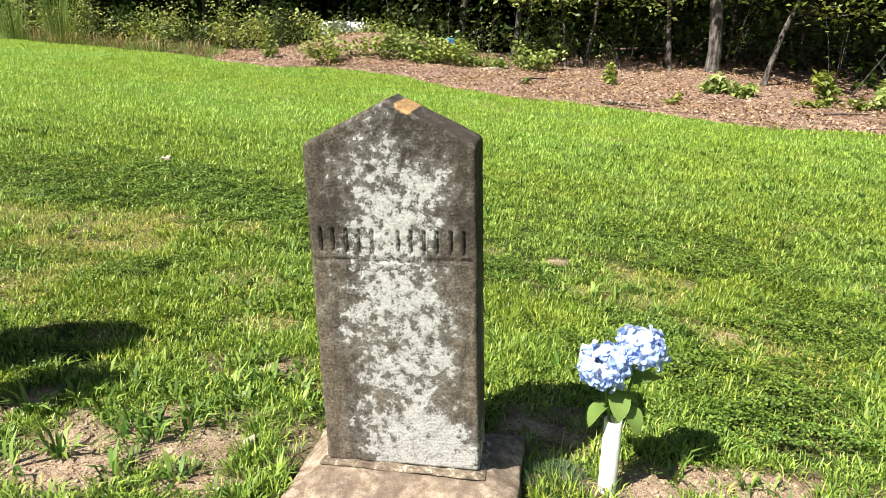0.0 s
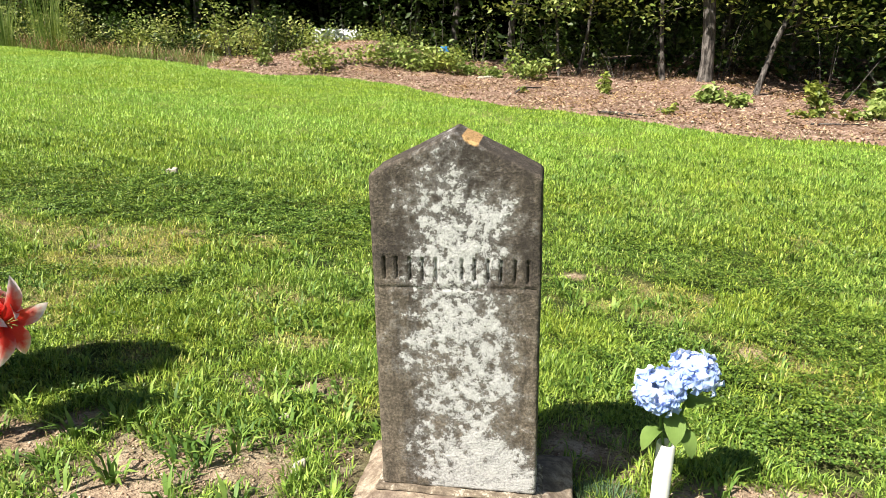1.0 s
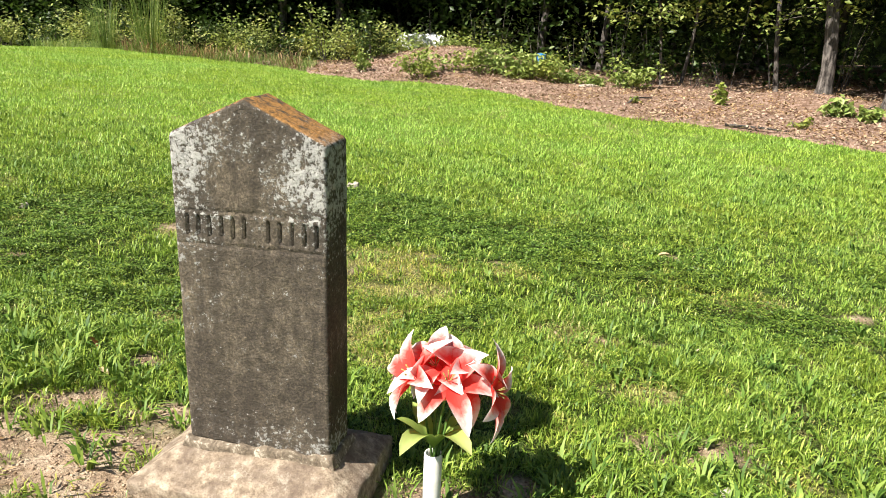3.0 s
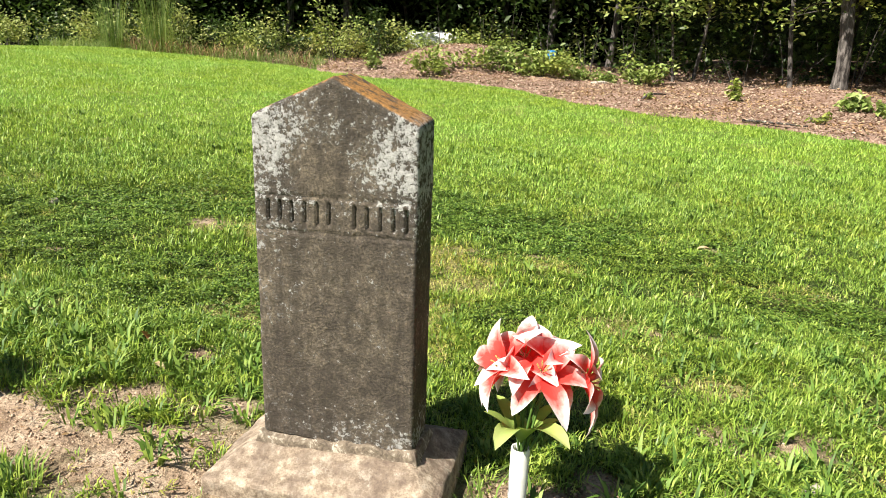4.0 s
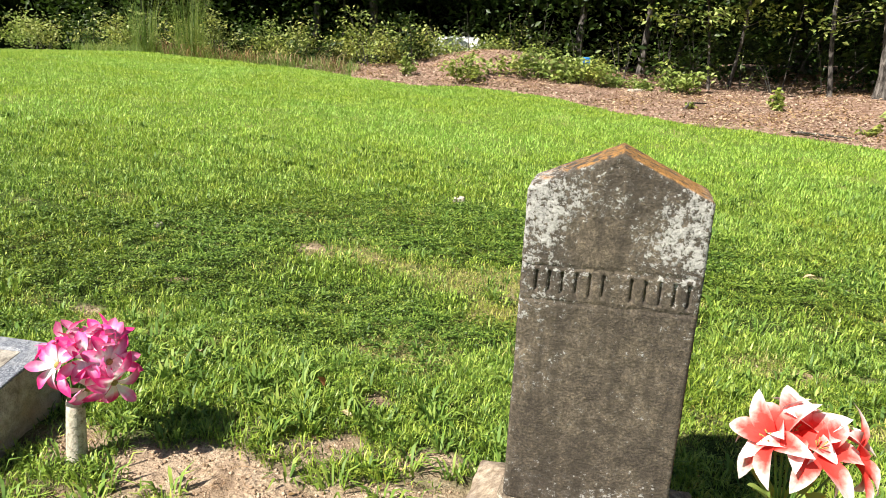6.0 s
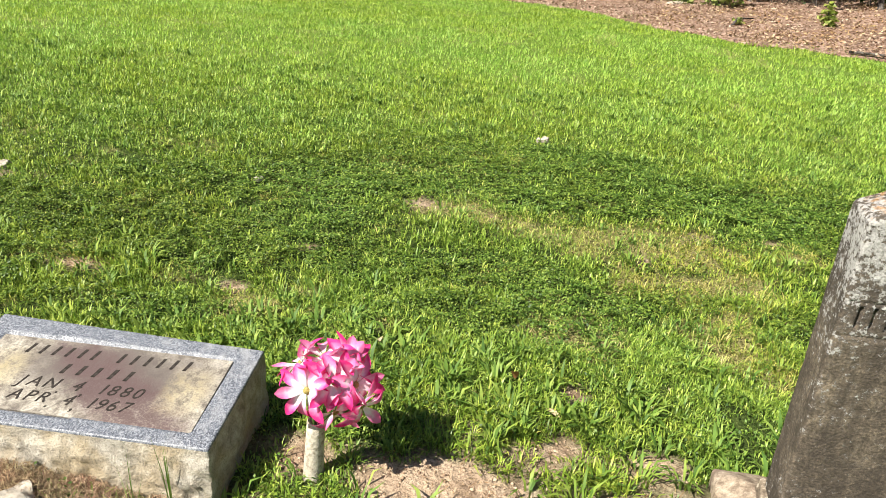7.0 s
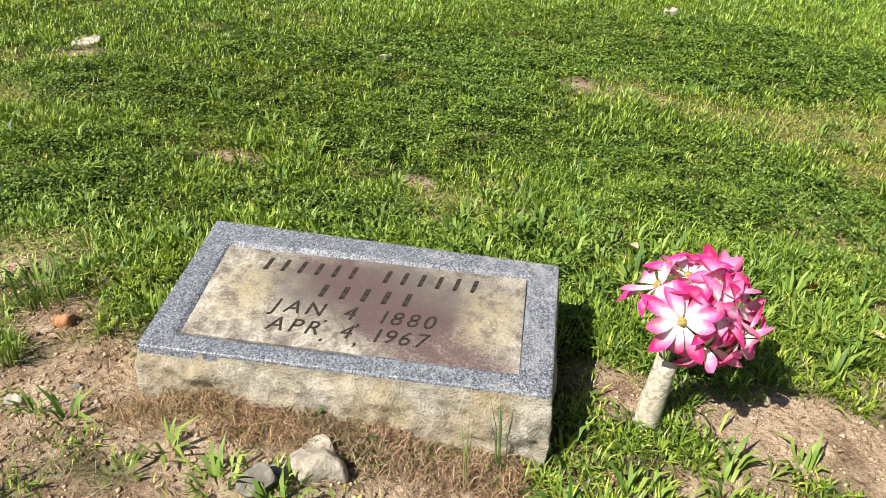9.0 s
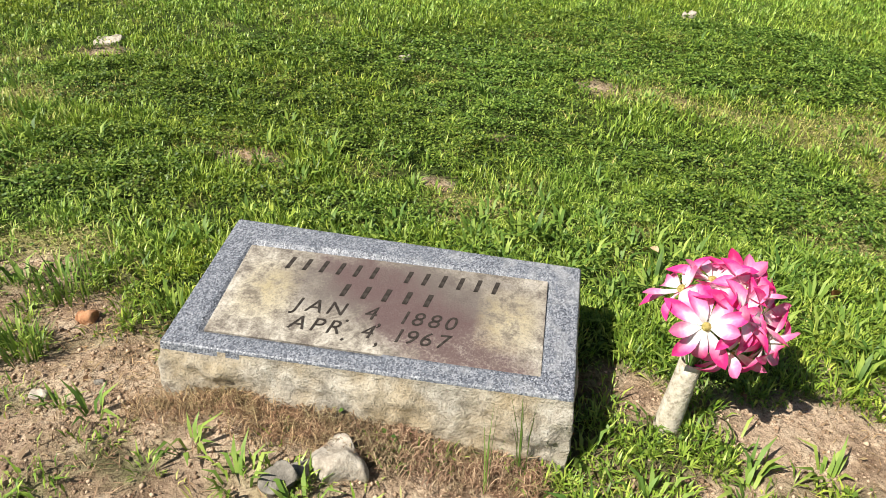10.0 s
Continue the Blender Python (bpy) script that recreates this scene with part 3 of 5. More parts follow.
# ---- materials: stones ----
def concrete(name, dark, pale, where, bleach, mix):
    """Old cast concrete with a gritty dark crust, pale lichen and orange lichen; where(t, x, z) leans the pale lichen to its places."""
    m, t, b = material(name, 0.92, 0.2)
    o = coords(t)
    x, y, z = split(t, o)
    big, mid, fine = grain(t, o, 10, 5, 0.6), grain(t, o, 52, 6, 0.68), grain(t, o, 190, 4, 0.7)
    grit = calc(t, "ADD", calc(t, "MULTIPLY", mid, 0.38), calc(t, "MULTIPLY", fine, 0.62))
    crust = ramp(t, grit, (0.42, tuple(c * 0.6 for c in dark)), (0.50, tuple(c * 0.95 for c in dark)), (0.56, (dark[0] * 1.3, dark[1] * 1.28, dark[2] * 1.2)), (0.66, (dark[0] * 2.4, dark[1] * 2.3, dark[2] * 2.1)))
    worn = calc(t, "ADD", big, bleach(t, x, z))
    crust = blend(t, ramp(t, worn, (0.44, 0.0), (0.85, 0.85)), crust, ramp(t, grit, (0.42, (dark[0] * 1.3, dark[1] * 1.3, dark[2] * 1.15)), (0.50, (dark[0] * 2.3, dark[1] * 2.25, dark[2] * 2.0)), (0.60, (dark[0] * 4.0, dark[1] * 3.9, dark[2] * 3.5))))
    mp = t.nodes.new("ShaderNodeMapping")
    mp.inputs["Scale"].default_value = (1, 1, 0.16)
    plug(t, mp.inputs["Vector"], o)
    crust = blend(t, ramp(t, grain(t, mp.outputs[0], 34, 5, 0.6), (0.40, 0.55), (0.52, 0.0)), crust, tuple(c * 0.55 for c in dark))
    speck = grain(t, o, 125, 5, 0.7)
    lean = calc(t, "ADD", calc(t, "MULTIPLY", mid, mix[0]), calc(t, "ADD", calc(t, "MULTIPLY", big, mix[1]), calc(t, "MULTIPLY", speck, mix[2])))
    lean = calc(t, "ADD", lean, where(t, x, z))
    mask = ramp(t, lean, (0.578, 0.0), (0.590, 0.8), (0.63, 1.0))
    white = ramp(t, grit, (0.40, tuple(c * 0.5 for c in pale)), (0.50, tuple(c * 0.82 for c in pale)), (0.60, pale))
    haze = calc(t, "MULTIPLY", ramp(t, lean, (0.50, 0.0), (0.60, 1.0)), mix[1] ** 2 * 2.3)
    col = blend(t, mask, blend(t, haze, crust, tuple(c * 0.6 for c in pale)), white)
    n = split(t, t.nodes.new("ShaderNodeNewGeometry").outputs["Normal"])[2]
    return m, t, b, col, (mask, grit), mid, fine, n, (x, y, z)


def hump(t, v, centre, reach):
    """1 at centre, falling to 0 at reach, below 0 past it."""
    d = calc(t, "DIVIDE", calc(t, "SUBTRACT", v, centre), reach)
    return calc(t, "SUBTRACT", 1.0, calc(t, "MULTIPLY", d, d))


def pale_face(t, x, z):
    mid = calc(t, "ADD", 0.012, calc(t, "MULTIPLY", calc(t, "SUBTRACT", 0.4, z), 0.05))
    col = calc(t, "MULTIPLY", calc(t, "MAXIMUM", hump(t, x, mid, 0.118), -1.3), 0.115)
    row = calc(t, "MULTIPLY", calc(t, "MAXIMUM", hump(t, z, 0.30, 0.30), -0.8), 0.06)
    foot = calc(t, "MULTIPLY", calc(t, "MAXIMUM", hump(t, z, 0.04, 0.12), 0.0), 0.10)
    return calc(t, "ADD", calc(t, "ADD", col, row), calc(t, "SUBTRACT", foot, 0.128))


def dark_face(t, x, z):
    high = ramp(t, z, (0.36, 0.0), (0.46, 1.0))
    side = calc(t, "MULTIPLY", calc(t, "MAXIMUM", hump(t, calc(t, "ABSOLUTE", calc(t, "SUBTRACT", x, 0.01)), 0.145, 0.10), 0.0), 0.075)
    top = calc(t, "MULTIPLY", calc(t, "MAXIMUM", hump(t, z, 0.60, 0.13), 0.0), 0.048)
    hole = calc(t, "MULTIPLY", calc(t, "MAXIMUM", hump(t, x, -0.03, 0.07), 0.0), calc(t, "MULTIPLY", calc(t, "MAXIMUM", hump(t, z, 0.555, 0.06), 0.0), 0.12))
    foot = calc(t, "MULTIPLY", calc(t, "MAXIMUM", hump(t, z, 0.02, 0.10), 0.0), 0.045)
    up = calc(t, "MULTIPLY", high, calc(t, "SUBTRACT", calc(t, "ADD", side, top), hole))
    return calc(t, "ADD", calc(t, "ADD", up, foot), -0.100)


def low_bleach(t, x, z):
    return ramp(t, z, (0.0, 0.62), (0.30, 0.36), (0.52, 0.0))


def no_bleach(t, x, z):
    return calc(t, "MULTIPLY", hump(t, z, 0.36, 0.22), 0.03)


def finish_concrete(made, orange, tint):
    m, t, b, col, raised, mid, fine, n, xyz = made
    col = blend(t, orange(t, n, mid, *xyz), col, ramp(t, fine, (0.38, tuple(c * 0.45 for c in tint)), (0.55, tint)))
    plug(t, b.inputs["Base Color"], col)
    h = calc(t, "ADD", calc(t, "MULTIPLY", raised[0], 0.35), calc(t, "MULTIPLY", raised[1], 0.8))
    relief(t, b, h, 0.8, 0.009)
    return m


def orange_spot(t, n, mid, x, y, z):
    a = calc(t, "MULTIPLY", calc(t, "MAXIMUM", hump(t, x, 0.028, 0.016), 0.0), ramp(t, z, (0.64, 0.0), (0.65, 1.0)))
    return ramp(t, calc(t, "MULTIPLY", a, calc(t, "MULTIPLY", n, 1.0)), (0.1, 0.0), (0.3, 1.0))


def orange_top(t, n, mid, x, y, z):
    a = calc(t, "MULTIPLY", ramp(t, n, (0.4, 0.0), (0.75, 1.0)), ramp(t, z, (0.62, 0.0), (0.66, 1.0)))
    return calc(t, "MULTIPLY", a, ramp(t, calc(t, "ADD", mid, calc(t, "MULTIPLY", x, 0.6)), (0.40, 0.0), (0.56, 0.9)))


CONCRETE_PALE = finish_concrete(concrete("weathered_concrete_pale", (0.066, 0.055, 0.046), (0.56, 0.55, 0.53), pale_face, low_bleach, (0.46, 0.42, 0.27)), orange_spot, (0.56, 0.34, 0.15))
CONCRETE_DARK = finish_concrete(concrete("weathered_concrete_dark", (0.086, 0.070, 0.055), (0.50, 0.48, 0.45), dark_face, no_bleach, (0.28, 0.27, 0.60)), orange_top, (0.42, 0.21, 0.06))


def plinth_material():
    m, t, b = material("plinth_concrete", 0.95, 0.15)
    o = coords(t)
    big, mid, fine = grain(t, o, 9, 6, 0.65), grain(t, o, 46, 8, 0.72), grain(t, o, 240, 4, 0.7)
    c = ramp(t, mid, (0.38, (0.19, 0.14, 0.10)), (0.5, (0.34, 0.265, 0.19)), (0.64, (0.52, 0.43, 0.325)))
    c = blend(t, ramp(t, big, (0.40, 0.75), (0.54, 0.0)), c, (0.15, 0.11, 0.085))
    c = blend(t, ramp(t, grain(t, o, 24, 9, 0.8), (0.56, 0.0), (0.66, 0.55)), c, (0.55, 0.48, 0.38))
    c = blend(t, ramp(t, fine, (0.35, 0.4), (0.5, 0.0)), c, (0.09, 0.07, 0.05))
    plug(t, b.inputs["Base Color"], c)
    relief(t, b, calc(t, "ADD", mid, calc(t, "MULTIPLY", fine, 0.4)), 0.7, 0.008)
    return m


PLINTH = plinth_material()
MORTAR, mt, mb = material("old_mortar", 0.95, 0.15)
plug(mt, mb.inputs["Base Color"], ramp(mt, grain(mt, coords(mt), 55, 8, 0.75, 0.5), (0.38, (0.11, 0.085, 0.062)), (0.54, (0.25, 0.20, 0.145)), (0.62, (0.56, 0.50, 0.40))))
relief(mt, mb, grain(mt, coords(mt), 120, 5, 0.7), 0.7, 0.008)


# ---- upright gravestones ----
def gravestone(m, tall, rise, mat, name_at, name_span, count, gap, rules, label, base, lean, seed, wide, foot):
    """A pointed concrete tablet on a spread plinth, with a row of plain incised bars where the writing is."""
    deep = 0.105
    ob = empty("gravestone", m, label, "gravestone", "upright gravestones")
    lo, hi = name_at
    pitch = (name_span[1] - name_span[0]) / count

    def shape(x, y, z):
        front = y < -deep * 0.4
        z2 = z + rise * (1 - abs(x) / (wide / 2)) * min(1, max(0, (z - tall * 0.62) / (tall * 0.38)))
        cut = 0.0
        if front and lo < z2 < hi and name_span[0] < x < name_span[1]:
            k = int((x - name_span[0]) / pitch)
            u = (x - name_span[0]) / pitch - k
            if k != gap and 0.37 < u < 0.63:
                cut = 0.0062
        if front and abs(x) < wide / 2 - 0.006:
            for r in rules:
                if abs(z2 - r - x * 0.02) < 0.0026:
                    cut = 0.003
        return x * (1 - 0.01 * z / tall), y + cut, z2

    V, F = block((wide, deep, tall), 0.008, (140, 6, 180), shape, 0.0012, 0.0008, seed)
    under("tablet", mesh_of("tablet", V, F, mat, True), ob, lean)
    w, d, high, slope, cx, cy = base

    def spread_top(x, y, z):
        k = max((abs(x - cx * 0) - 0.168) / (w / 2 - 0.168), (abs(y - cy) - 0.07) / (d / 2 - 0.07), 0)
        s = z / high
        out = 1 + 0.035 * (1 - s)
        return x * out, y * out, z - slope * min(k, 1.2) * max(0, s - 0.3) / 0.7

    V, F = block((w, d, high), 0.007, (44, 30, 10), spread_top, 0.005, 0.002, seed + 3)
    under("plinth", mesh_of("plinth", V, F, PLINTH, True), ob, pose(cx, -cy, -high - 0.011), "stained tan concrete plinth")
    mw, md = wide + 0.03, deep + 0.03

    def fillet(x, y, z):
        k = 1 - 0.05 * z / foot
        return x * k + 0.004 * noise.noise(Vector((x * 30, y * 30, seed))), y * k, z * (0.7 + 0.5 * noise.noise(Vector((x * 22, y * 22, seed * 2))))

    V, F = block((mw, md, foot), 0.005, (50, 20, 3), fillet, 0.003, 0.0015, seed + 5)
    under("mortar", mesh_of("mortar", V, F, MORTAR, True), ob, pose(0, 0, 0.004 - min(foot, 0.023)), "pale crumbling mortar along the foot")
    return ob


gravestone(pose(-0.069, 1.251, -0.0186, 0, 0, -9.5), 0.635, 0.075, CONCRETE_PALE, (0.442, 0.485), (-0.143, 0.143), 12, 5, (0.428,),
           "weathered pointed concrete gravestone blotched with white lichen", (0.45, 0.33, 0.15, 0.03, 0.006, 0.0), pose(0, 0, 0, 2.6, -1.1, 0), 2.0, 0.306, 0.014)
gravestone(pose(-1.502, 1.486, 0.084, 0, 0, -10.7), 0.647, 0.073, CONCRETE_DARK, (0.455, 0.496), (-0.142, 0.150), 12, 6, (0.440, 0.506),
           "dark weathered pointed concrete gravestone with orange lichen on top", (0.472, 0.31, 0.19, 0.04, -0.008, 0.004), pose(0, 0, 0, 1.9, 1.8, 0), 9.0, 0.317, 0.034)


# ---- slant marker ----
def granite_material():
    m, t, b = material("grey_granite", 0.45, 0.4)
    o = coords(t)
    v = cells(t, o, 430)
    mid, big = grain(t, o, 25, 5, 0.6), grain(t, o, 6, 4)
    c = ramp(t, v.outputs["Color"], (0.1, (0.02, 0.024, 0.032)), (0.45, (0.12, 0.13, 0.155)), (0.9, (0.36, 0.37, 0.39)))
    c = blend(t, ramp(t, calc(t, "ADD", mid, calc(t, "MULTIPLY", split(t, o)[0], 0.22)), (0.55, 0.0), (0.70, 0.45)), c, (0.40, 0.40, 0.395))
    plug(t, b.inputs["Base Color"], blend(t, ramp(t, big, (0.4, 0.25), (0.6, 0.0)), c, (0.10, 0.11, 0.13)))
    relief(t, b, v.outputs["Distance"], 0.2, 0.002)
    return m


def rock_face_material():
    m, t, b = material("rough_granite", 0.9, 0.2)
    o = coords(t)
    mid, big, fine = grain(t, o, 30, 7, 0.7), grain(t, o, 7, 4, 0.6), grain(t, o, 260, 3)
    c = ramp(t, mid, (0.3, (0.17, 0.15, 0.12)), (0.52, (0.40, 0.365, 0.30)), (0.75, (0.60, 0.565, 0.49)))
    c = blend(t, ramp(t, big, (0.42, 0.0), (0.62, 0.6)), c, (0.36, 0.27, 0.14))
    plug(t, b.inputs["Base Color"], blend(t, ramp(t, fine, (0.36, 0.5), (0.48, 0.0)), c, (0.15, 0.13, 0.10)))
    relief(t, b, calc(t, "ADD", mid, calc(t, "MULTIPLY", fine, 0.3)), 0.8, 0.012)
    return m


def panel_material():
    m, t, b = material("stained_panel", 0.75, 0.3)
    o = coords(t)
    x, y, z = split(t, o)
    mid, big, fine = grain(t, o, 34, 8, 0.72), grain(t, o, 11, 6, 0.65), grain(t, o, 260, 4, 0.7)
    c = ramp(t, calc(t, "ADD", calc(t, "MULTIPLY", mid, 0.75), calc(t, "MULTIPLY", fine, 0.25)), (0.40, (0.12, 0.10, 0.082)), (0.5, (0.29, 0.26, 0.21)), (0.60, (0.45, 0.415, 0.35)))
    soot = calc(t, "ADD", calc(t, "MULTIPLY", hump(t, x, 0.03, 0.22), 0.16), calc(t, "MULTIPLY", hump(t, y, 0.035, 0.07), 0.10))
    c = blend(t, ramp(t, calc(t, "ADD", soot, calc(t, "ADD", calc(t, "MULTIPLY", big, 0.5), calc(t, "MULTIPLY", mid, 0.5))), (0.52, 0.0), (0.70, 0.85)), c, (0.095, 0.076, 0.068))
    down = calc(t, "ADD", x, calc(t, "MULTIPLY", y, 1.1))
    damp = calc(t, "ADD", calc(t, "MULTIPLY", hump(t, down, 0.045, 0.13), 0.26), calc(t, "MULTIPLY", hump(t, y, -0.045, 0.12), 0.10))
    damp = calc(t, "ADD", damp, calc(t, "ADD", calc(t, "MULTIPLY", big, 0.45), calc(t, "MULTIPLY", mid, 0.55)))
    c = blend(t, calc(t, "MULTIPLY", ramp(t, damp, (0.56, 0.0), (0.80, 1.0)), ramp(t, fine, (0.40, 1.0), (0.62, 0.6))), c, (0.088, 0.050, 0.050))
    spot = calc(t, "MULTIPLY", calc(t, "MAXIMUM", hump(t, calc(t, "ABSOLUTE", calc(t, "SUBTRACT", x, 0.005)), 0.215, 0.06), 0.0), calc(t, "MAXIMUM", hump(t, y, 0.0, 0.08), 0.0))
    c = blend(t, calc(t, "MULTIPLY", spot, ramp(t, mid, (0.42, 0.1), (0.56, 0.5))), c, (0.46, 0.38, 0.19))
    plug(t, b.inputs["Base Color"], blend(t, ramp(t, fine, (0.38, 0.4), (0.5, 0.0)), c, (0.12, 0.10, 0.09)))
    relief(t, b, calc(t, "ADD", mid, fine), 0.4, 0.003)
    return m


GRANITE, ROCKFACE, PANEL = granite_material(), rock_face_material(), panel_material()
# near-black colour paints the shade inside engraved strokes; the pieces lie on the panel
CUT_SHADE, cut_tree, cut_bsdf = material("incised_shade", 0.95, 0.1)
plug(cut_tree, cut_bsdf.inputs["Base Color"], ramp(cut_tree, grain(cut_tree, coords(cut_tree), 90), (0.3, (0.014, 0.012, 0.010)), (0.7, (0.055, 0.046, 0.04))))


def letters(text, size, shear=0.22):
    """The built-in font's letters as a thin mesh."""
    c = bpy.data.curves.new("date", "FONT")
    c.body, c.size, c.shear, c.extrude, c.space_character = text, size, shear, 0.0004, 1.25
    c.align_x, c.align_y, c.resolution_u = "CENTER", "CENTER", 4
    ob = new("date", c)
    bpy.context.view_layer.update()
    me = bpy.data.meshes.new_from_object(ob.evaluated_get(bpy.context.evaluated_depsgraph_get()))
    bpy.data.objects.remove(ob)
    me.materials.clear()
    me.materials.append(CUT_SHADE)
    return me


def marker():
    w, d, hf, hb = 0.674, 0.311, 0.220, 0.271
    m = pose(-3.115, 1.623, 0.001, 0, 0, -5.3) @ pose(0, 0, 0, 0, 2.2, 0)
    ob = empty("grave_marker", m, "low slanted grey granite grave marker with a rough-hewn front", "grave marker")

    def shape(x, y, z):
        s = z / 0.2
        k = y / d + 0.5
        high = hf + (hb - hf) * k
        drop = 0.0
        if s > 0.97 and abs(x) < 0.284 and abs(y + 0.007 - x * 0.017) < 0.1125:
            drop = 0.009
        z2 = s * (high + 0.04) - 0.04 - drop
        if s < 0.96:
            q = Vector((x * 9, z2 * 14, y * 9))
            f = noise.fractal(q, 0.9, 2.1, 4)
            g = min(1, (0.96 - s) * 9)
            if y < -d / 2 + 0.004:
                y += (-0.005 + f * 0.014 + 0.005 * noise.fractal(q * 3.5, 0.6, 2.2, 4) - 0.010 * math.sin(min(1, s) * 3.1) + 0.06 * max(0, 0.42 - s + 0.25 * f) * (1.0 + f)) * g
            if abs(x) > w / 2 - 0.004:
                x += math.copysign((0.004 + 0.010 * f) * g, x)
        return x, y + (0.5 - k) * x / w * 0.030, z2

    V, F = block((w, d, 0.2), 0.004, (140, 56, 30), shape, 0.0, 0.0004, 4.0)
    me = mesh_of("body", V, F, GRANITE, True)
    me.materials.append(ROCKFACE)
    top = np.array([min(V[i][2] - (hf + (hb - hf) * (V[i][1] / d + 0.5)) for i in f) > -0.0125 for f in F])
    me.polygons.foreach_set("material_index", np.where(top, 0, 1).astype(np.int32))
    under("body", me, ob)
    tilt = math.degrees(math.atan2(hb - hf, d))
    V, F = block((0.562, 0.2197, 0.006), 0.0012, (40, 16, 1), None, 0.0, 0.0003, 1.0)
    panel = under("panel", mesh_of("panel", V, F, PANEL, True), ob, pose(0, -0.007, (hf + hb) / 2 - 0.0102, tilt, 0, 0) @ pose(0, 0, 0, 0, 0, 1.0), "stained brown inscription panel")
    for y, words in ((-0.026, (("JAN.", -0.094), ("4,", -0.002), ("1880", 0.092))), (-0.068, (("APR.", -0.089), ("4,", 0.002), ("1967", 0.088)))):
        for text, x in words:
            made = [letters(c, 0.043) for c in text]
            wide = [max(v.co.x for v in me.vertices) - min(v.co.x for v in me.vertices) for me in made]
            at = x - 0.008 - (sum(wide) + 0.007 * (len(wide) - 1)) / 2
            for c, me, w2 in zip(text, made, wide):
                under("figure" if c.isdigit() else "letter", me, panel, pose(at + w2 / 2, y - (0.012 if c in ".," else 0), 0.0066))
                at += w2 + 0.007

    def bars(x0, x1, y, high, count, gap):
        p = (x1 - x0) / count
        for k in range(count):
            if k == gap:
                continue
            V, F = block((p * 0.24, high, 0.0008), 0.0002, (2, 2, 1))
            V[:, 0] += V[:, 1] * 0.2
            under("bar", mesh_of("bar", V, F, CUT_SHADE), panel, pose(x0 + (k + 0.5) * p, y, 0.006))

    bars(-0.207, 0.205, 0.074, 0.031, 13, 6)
    bars(-0.092, 0.095, 0.022, 0.031, 5, -1)


marker()

# ---- flowers ----
WHITE_PVC, pt, pb = material("white_plastic_pipe", 0.4, 0.45)
plug(pt, pb.inputs["Base Color"], ramp(pt, grain(pt, coords(pt), 30, 5), (0.3, (0.62, 0.60, 0.54)), (0.6, (0.80, 0.79, 0.75))))
PLASTER, lt, lb = material("old_plaster", 0.9, 0.2)
plug(lt, lb.inputs["Base Color"], ramp(lt, grain(lt, coords(lt), 70, 6, 0.7), (0.34, (0.20, 0.165, 0.115)), (0.48, (0.46, 0.41, 0.32)), (0.66, (0.62, 0.57, 0.47))))
relief(lt, lb, grain(lt, coords(lt), 120, 5), 0.6, 0.006)
STEM, st, sb = material("green_stem", 0.5, 0.4)
plug(st, sb.inputs["Base Color"], ramp(st, grain(st, coords(st), 60), (0.3, (0.05, 0.11, 0.02)), (0.7, (0.11, 0.20, 0.04))))
EYE, et, eb = material("flower_eye", 0.8, 0.2)
plug(et, eb.inputs["Base Color"], ramp(et, grain(et, coords(et), 400), (0.35, (0.16, 0.12, 0.03)), (0.65, (0.40, 0.33, 0.11))))


def cloth(name, length, stops, edge=None, through=0.3, vein=(0.9, 0.9, 0.9)):
    """Fabric of an artificial flower, its dye running from the base of the petal to the tip."""
    m, t, b = material(name, 0.7, 0.25)
    o = coords(t)
    x, y, z = split(t, o)
    n = grain(t, o, 90, 4)
    far = calc(t, "ADD", calc(t, "DIVIDE", y, length), calc(t, "MULTIPLY", calc(t, "SUBTRACT", n, 0.5), 0.35))
    if edge:
        side = calc(t, "MULTIPLY", calc(t, "ABSOLUTE", x), edge)
        far = calc(t, "ADD", far, side)
    col = ramp(t, far, *stops)
    info = t.nodes.new("ShaderNodeObjectInfo").outputs["Random"]
    col = blend(t, calc(t, "MULTIPLY", info, 0.35), col, vein, "MULTIPLY")
    plug(t, b.inputs["Base Color"], col)
    tr = t.nodes.new("ShaderNodeBsdfTranslucent")
    plug(t, tr.inputs["Color"], col)
    mx = t.nodes.new("ShaderNodeMixShader")
    mx.inputs[0].default_value = through
    t.links.new(b.outputs[0], mx.inputs[1])
    t.links.new(tr.outputs[0], mx.inputs[2])
    t.links.new(mx.outputs[0], t.nodes["Material Output"].inputs["Surface"])
    wave = calc(t, "SINE", calc(t, "MULTIPLY", x, 1500.0))
    relief(t, b, calc(t, "ADD", wave, n), 0.10, 0.001)
    return m


def petal(name, mat, length, wide, fat=0.45, point=1.0, cup=0.25, curl=0.6, rise=0.5, wave=0.0, n=7, k=5):
    """A curved petal or leaf from the origin along +y, its face up: wide at fat of its length, pointed or round, curled back at the tip."""
    V, F = [], []
    for j in range(n + 1):
        s = j / n
        w = wide * 0.5 * (max(0.0, math.sin(math.pi * min(1, s ** (math.log(0.5) / math.log(fat))))) ** point * 0.92 + 0.08 * (1 - s))
        ang = rise - curl * s * 1.6
        yy = sum(math.cos(rise - curl * (q + 0.5) / 20 * s * 1.6) for q in range(20)) / 20 * s * length
        zz = sum(math.sin(rise - curl * (q + 0.5) / 20 * s * 1.6) for q in range(20)) / 20 * s * length
        for i in range(k):
            u = i / (k - 1) * 2 - 1
            V.append((u * w, yy, zz + cup * abs(u) ** 1.6 * w + wave * math.sin(s * 9 + u * 2.5) * w))
    for j in range(n):
        for i in range(k - 1):
            a = j * k + i
            F.append((a, a + 1, a + 1 + k, a + k))
    return mesh_of(name, V, F, mat, True)


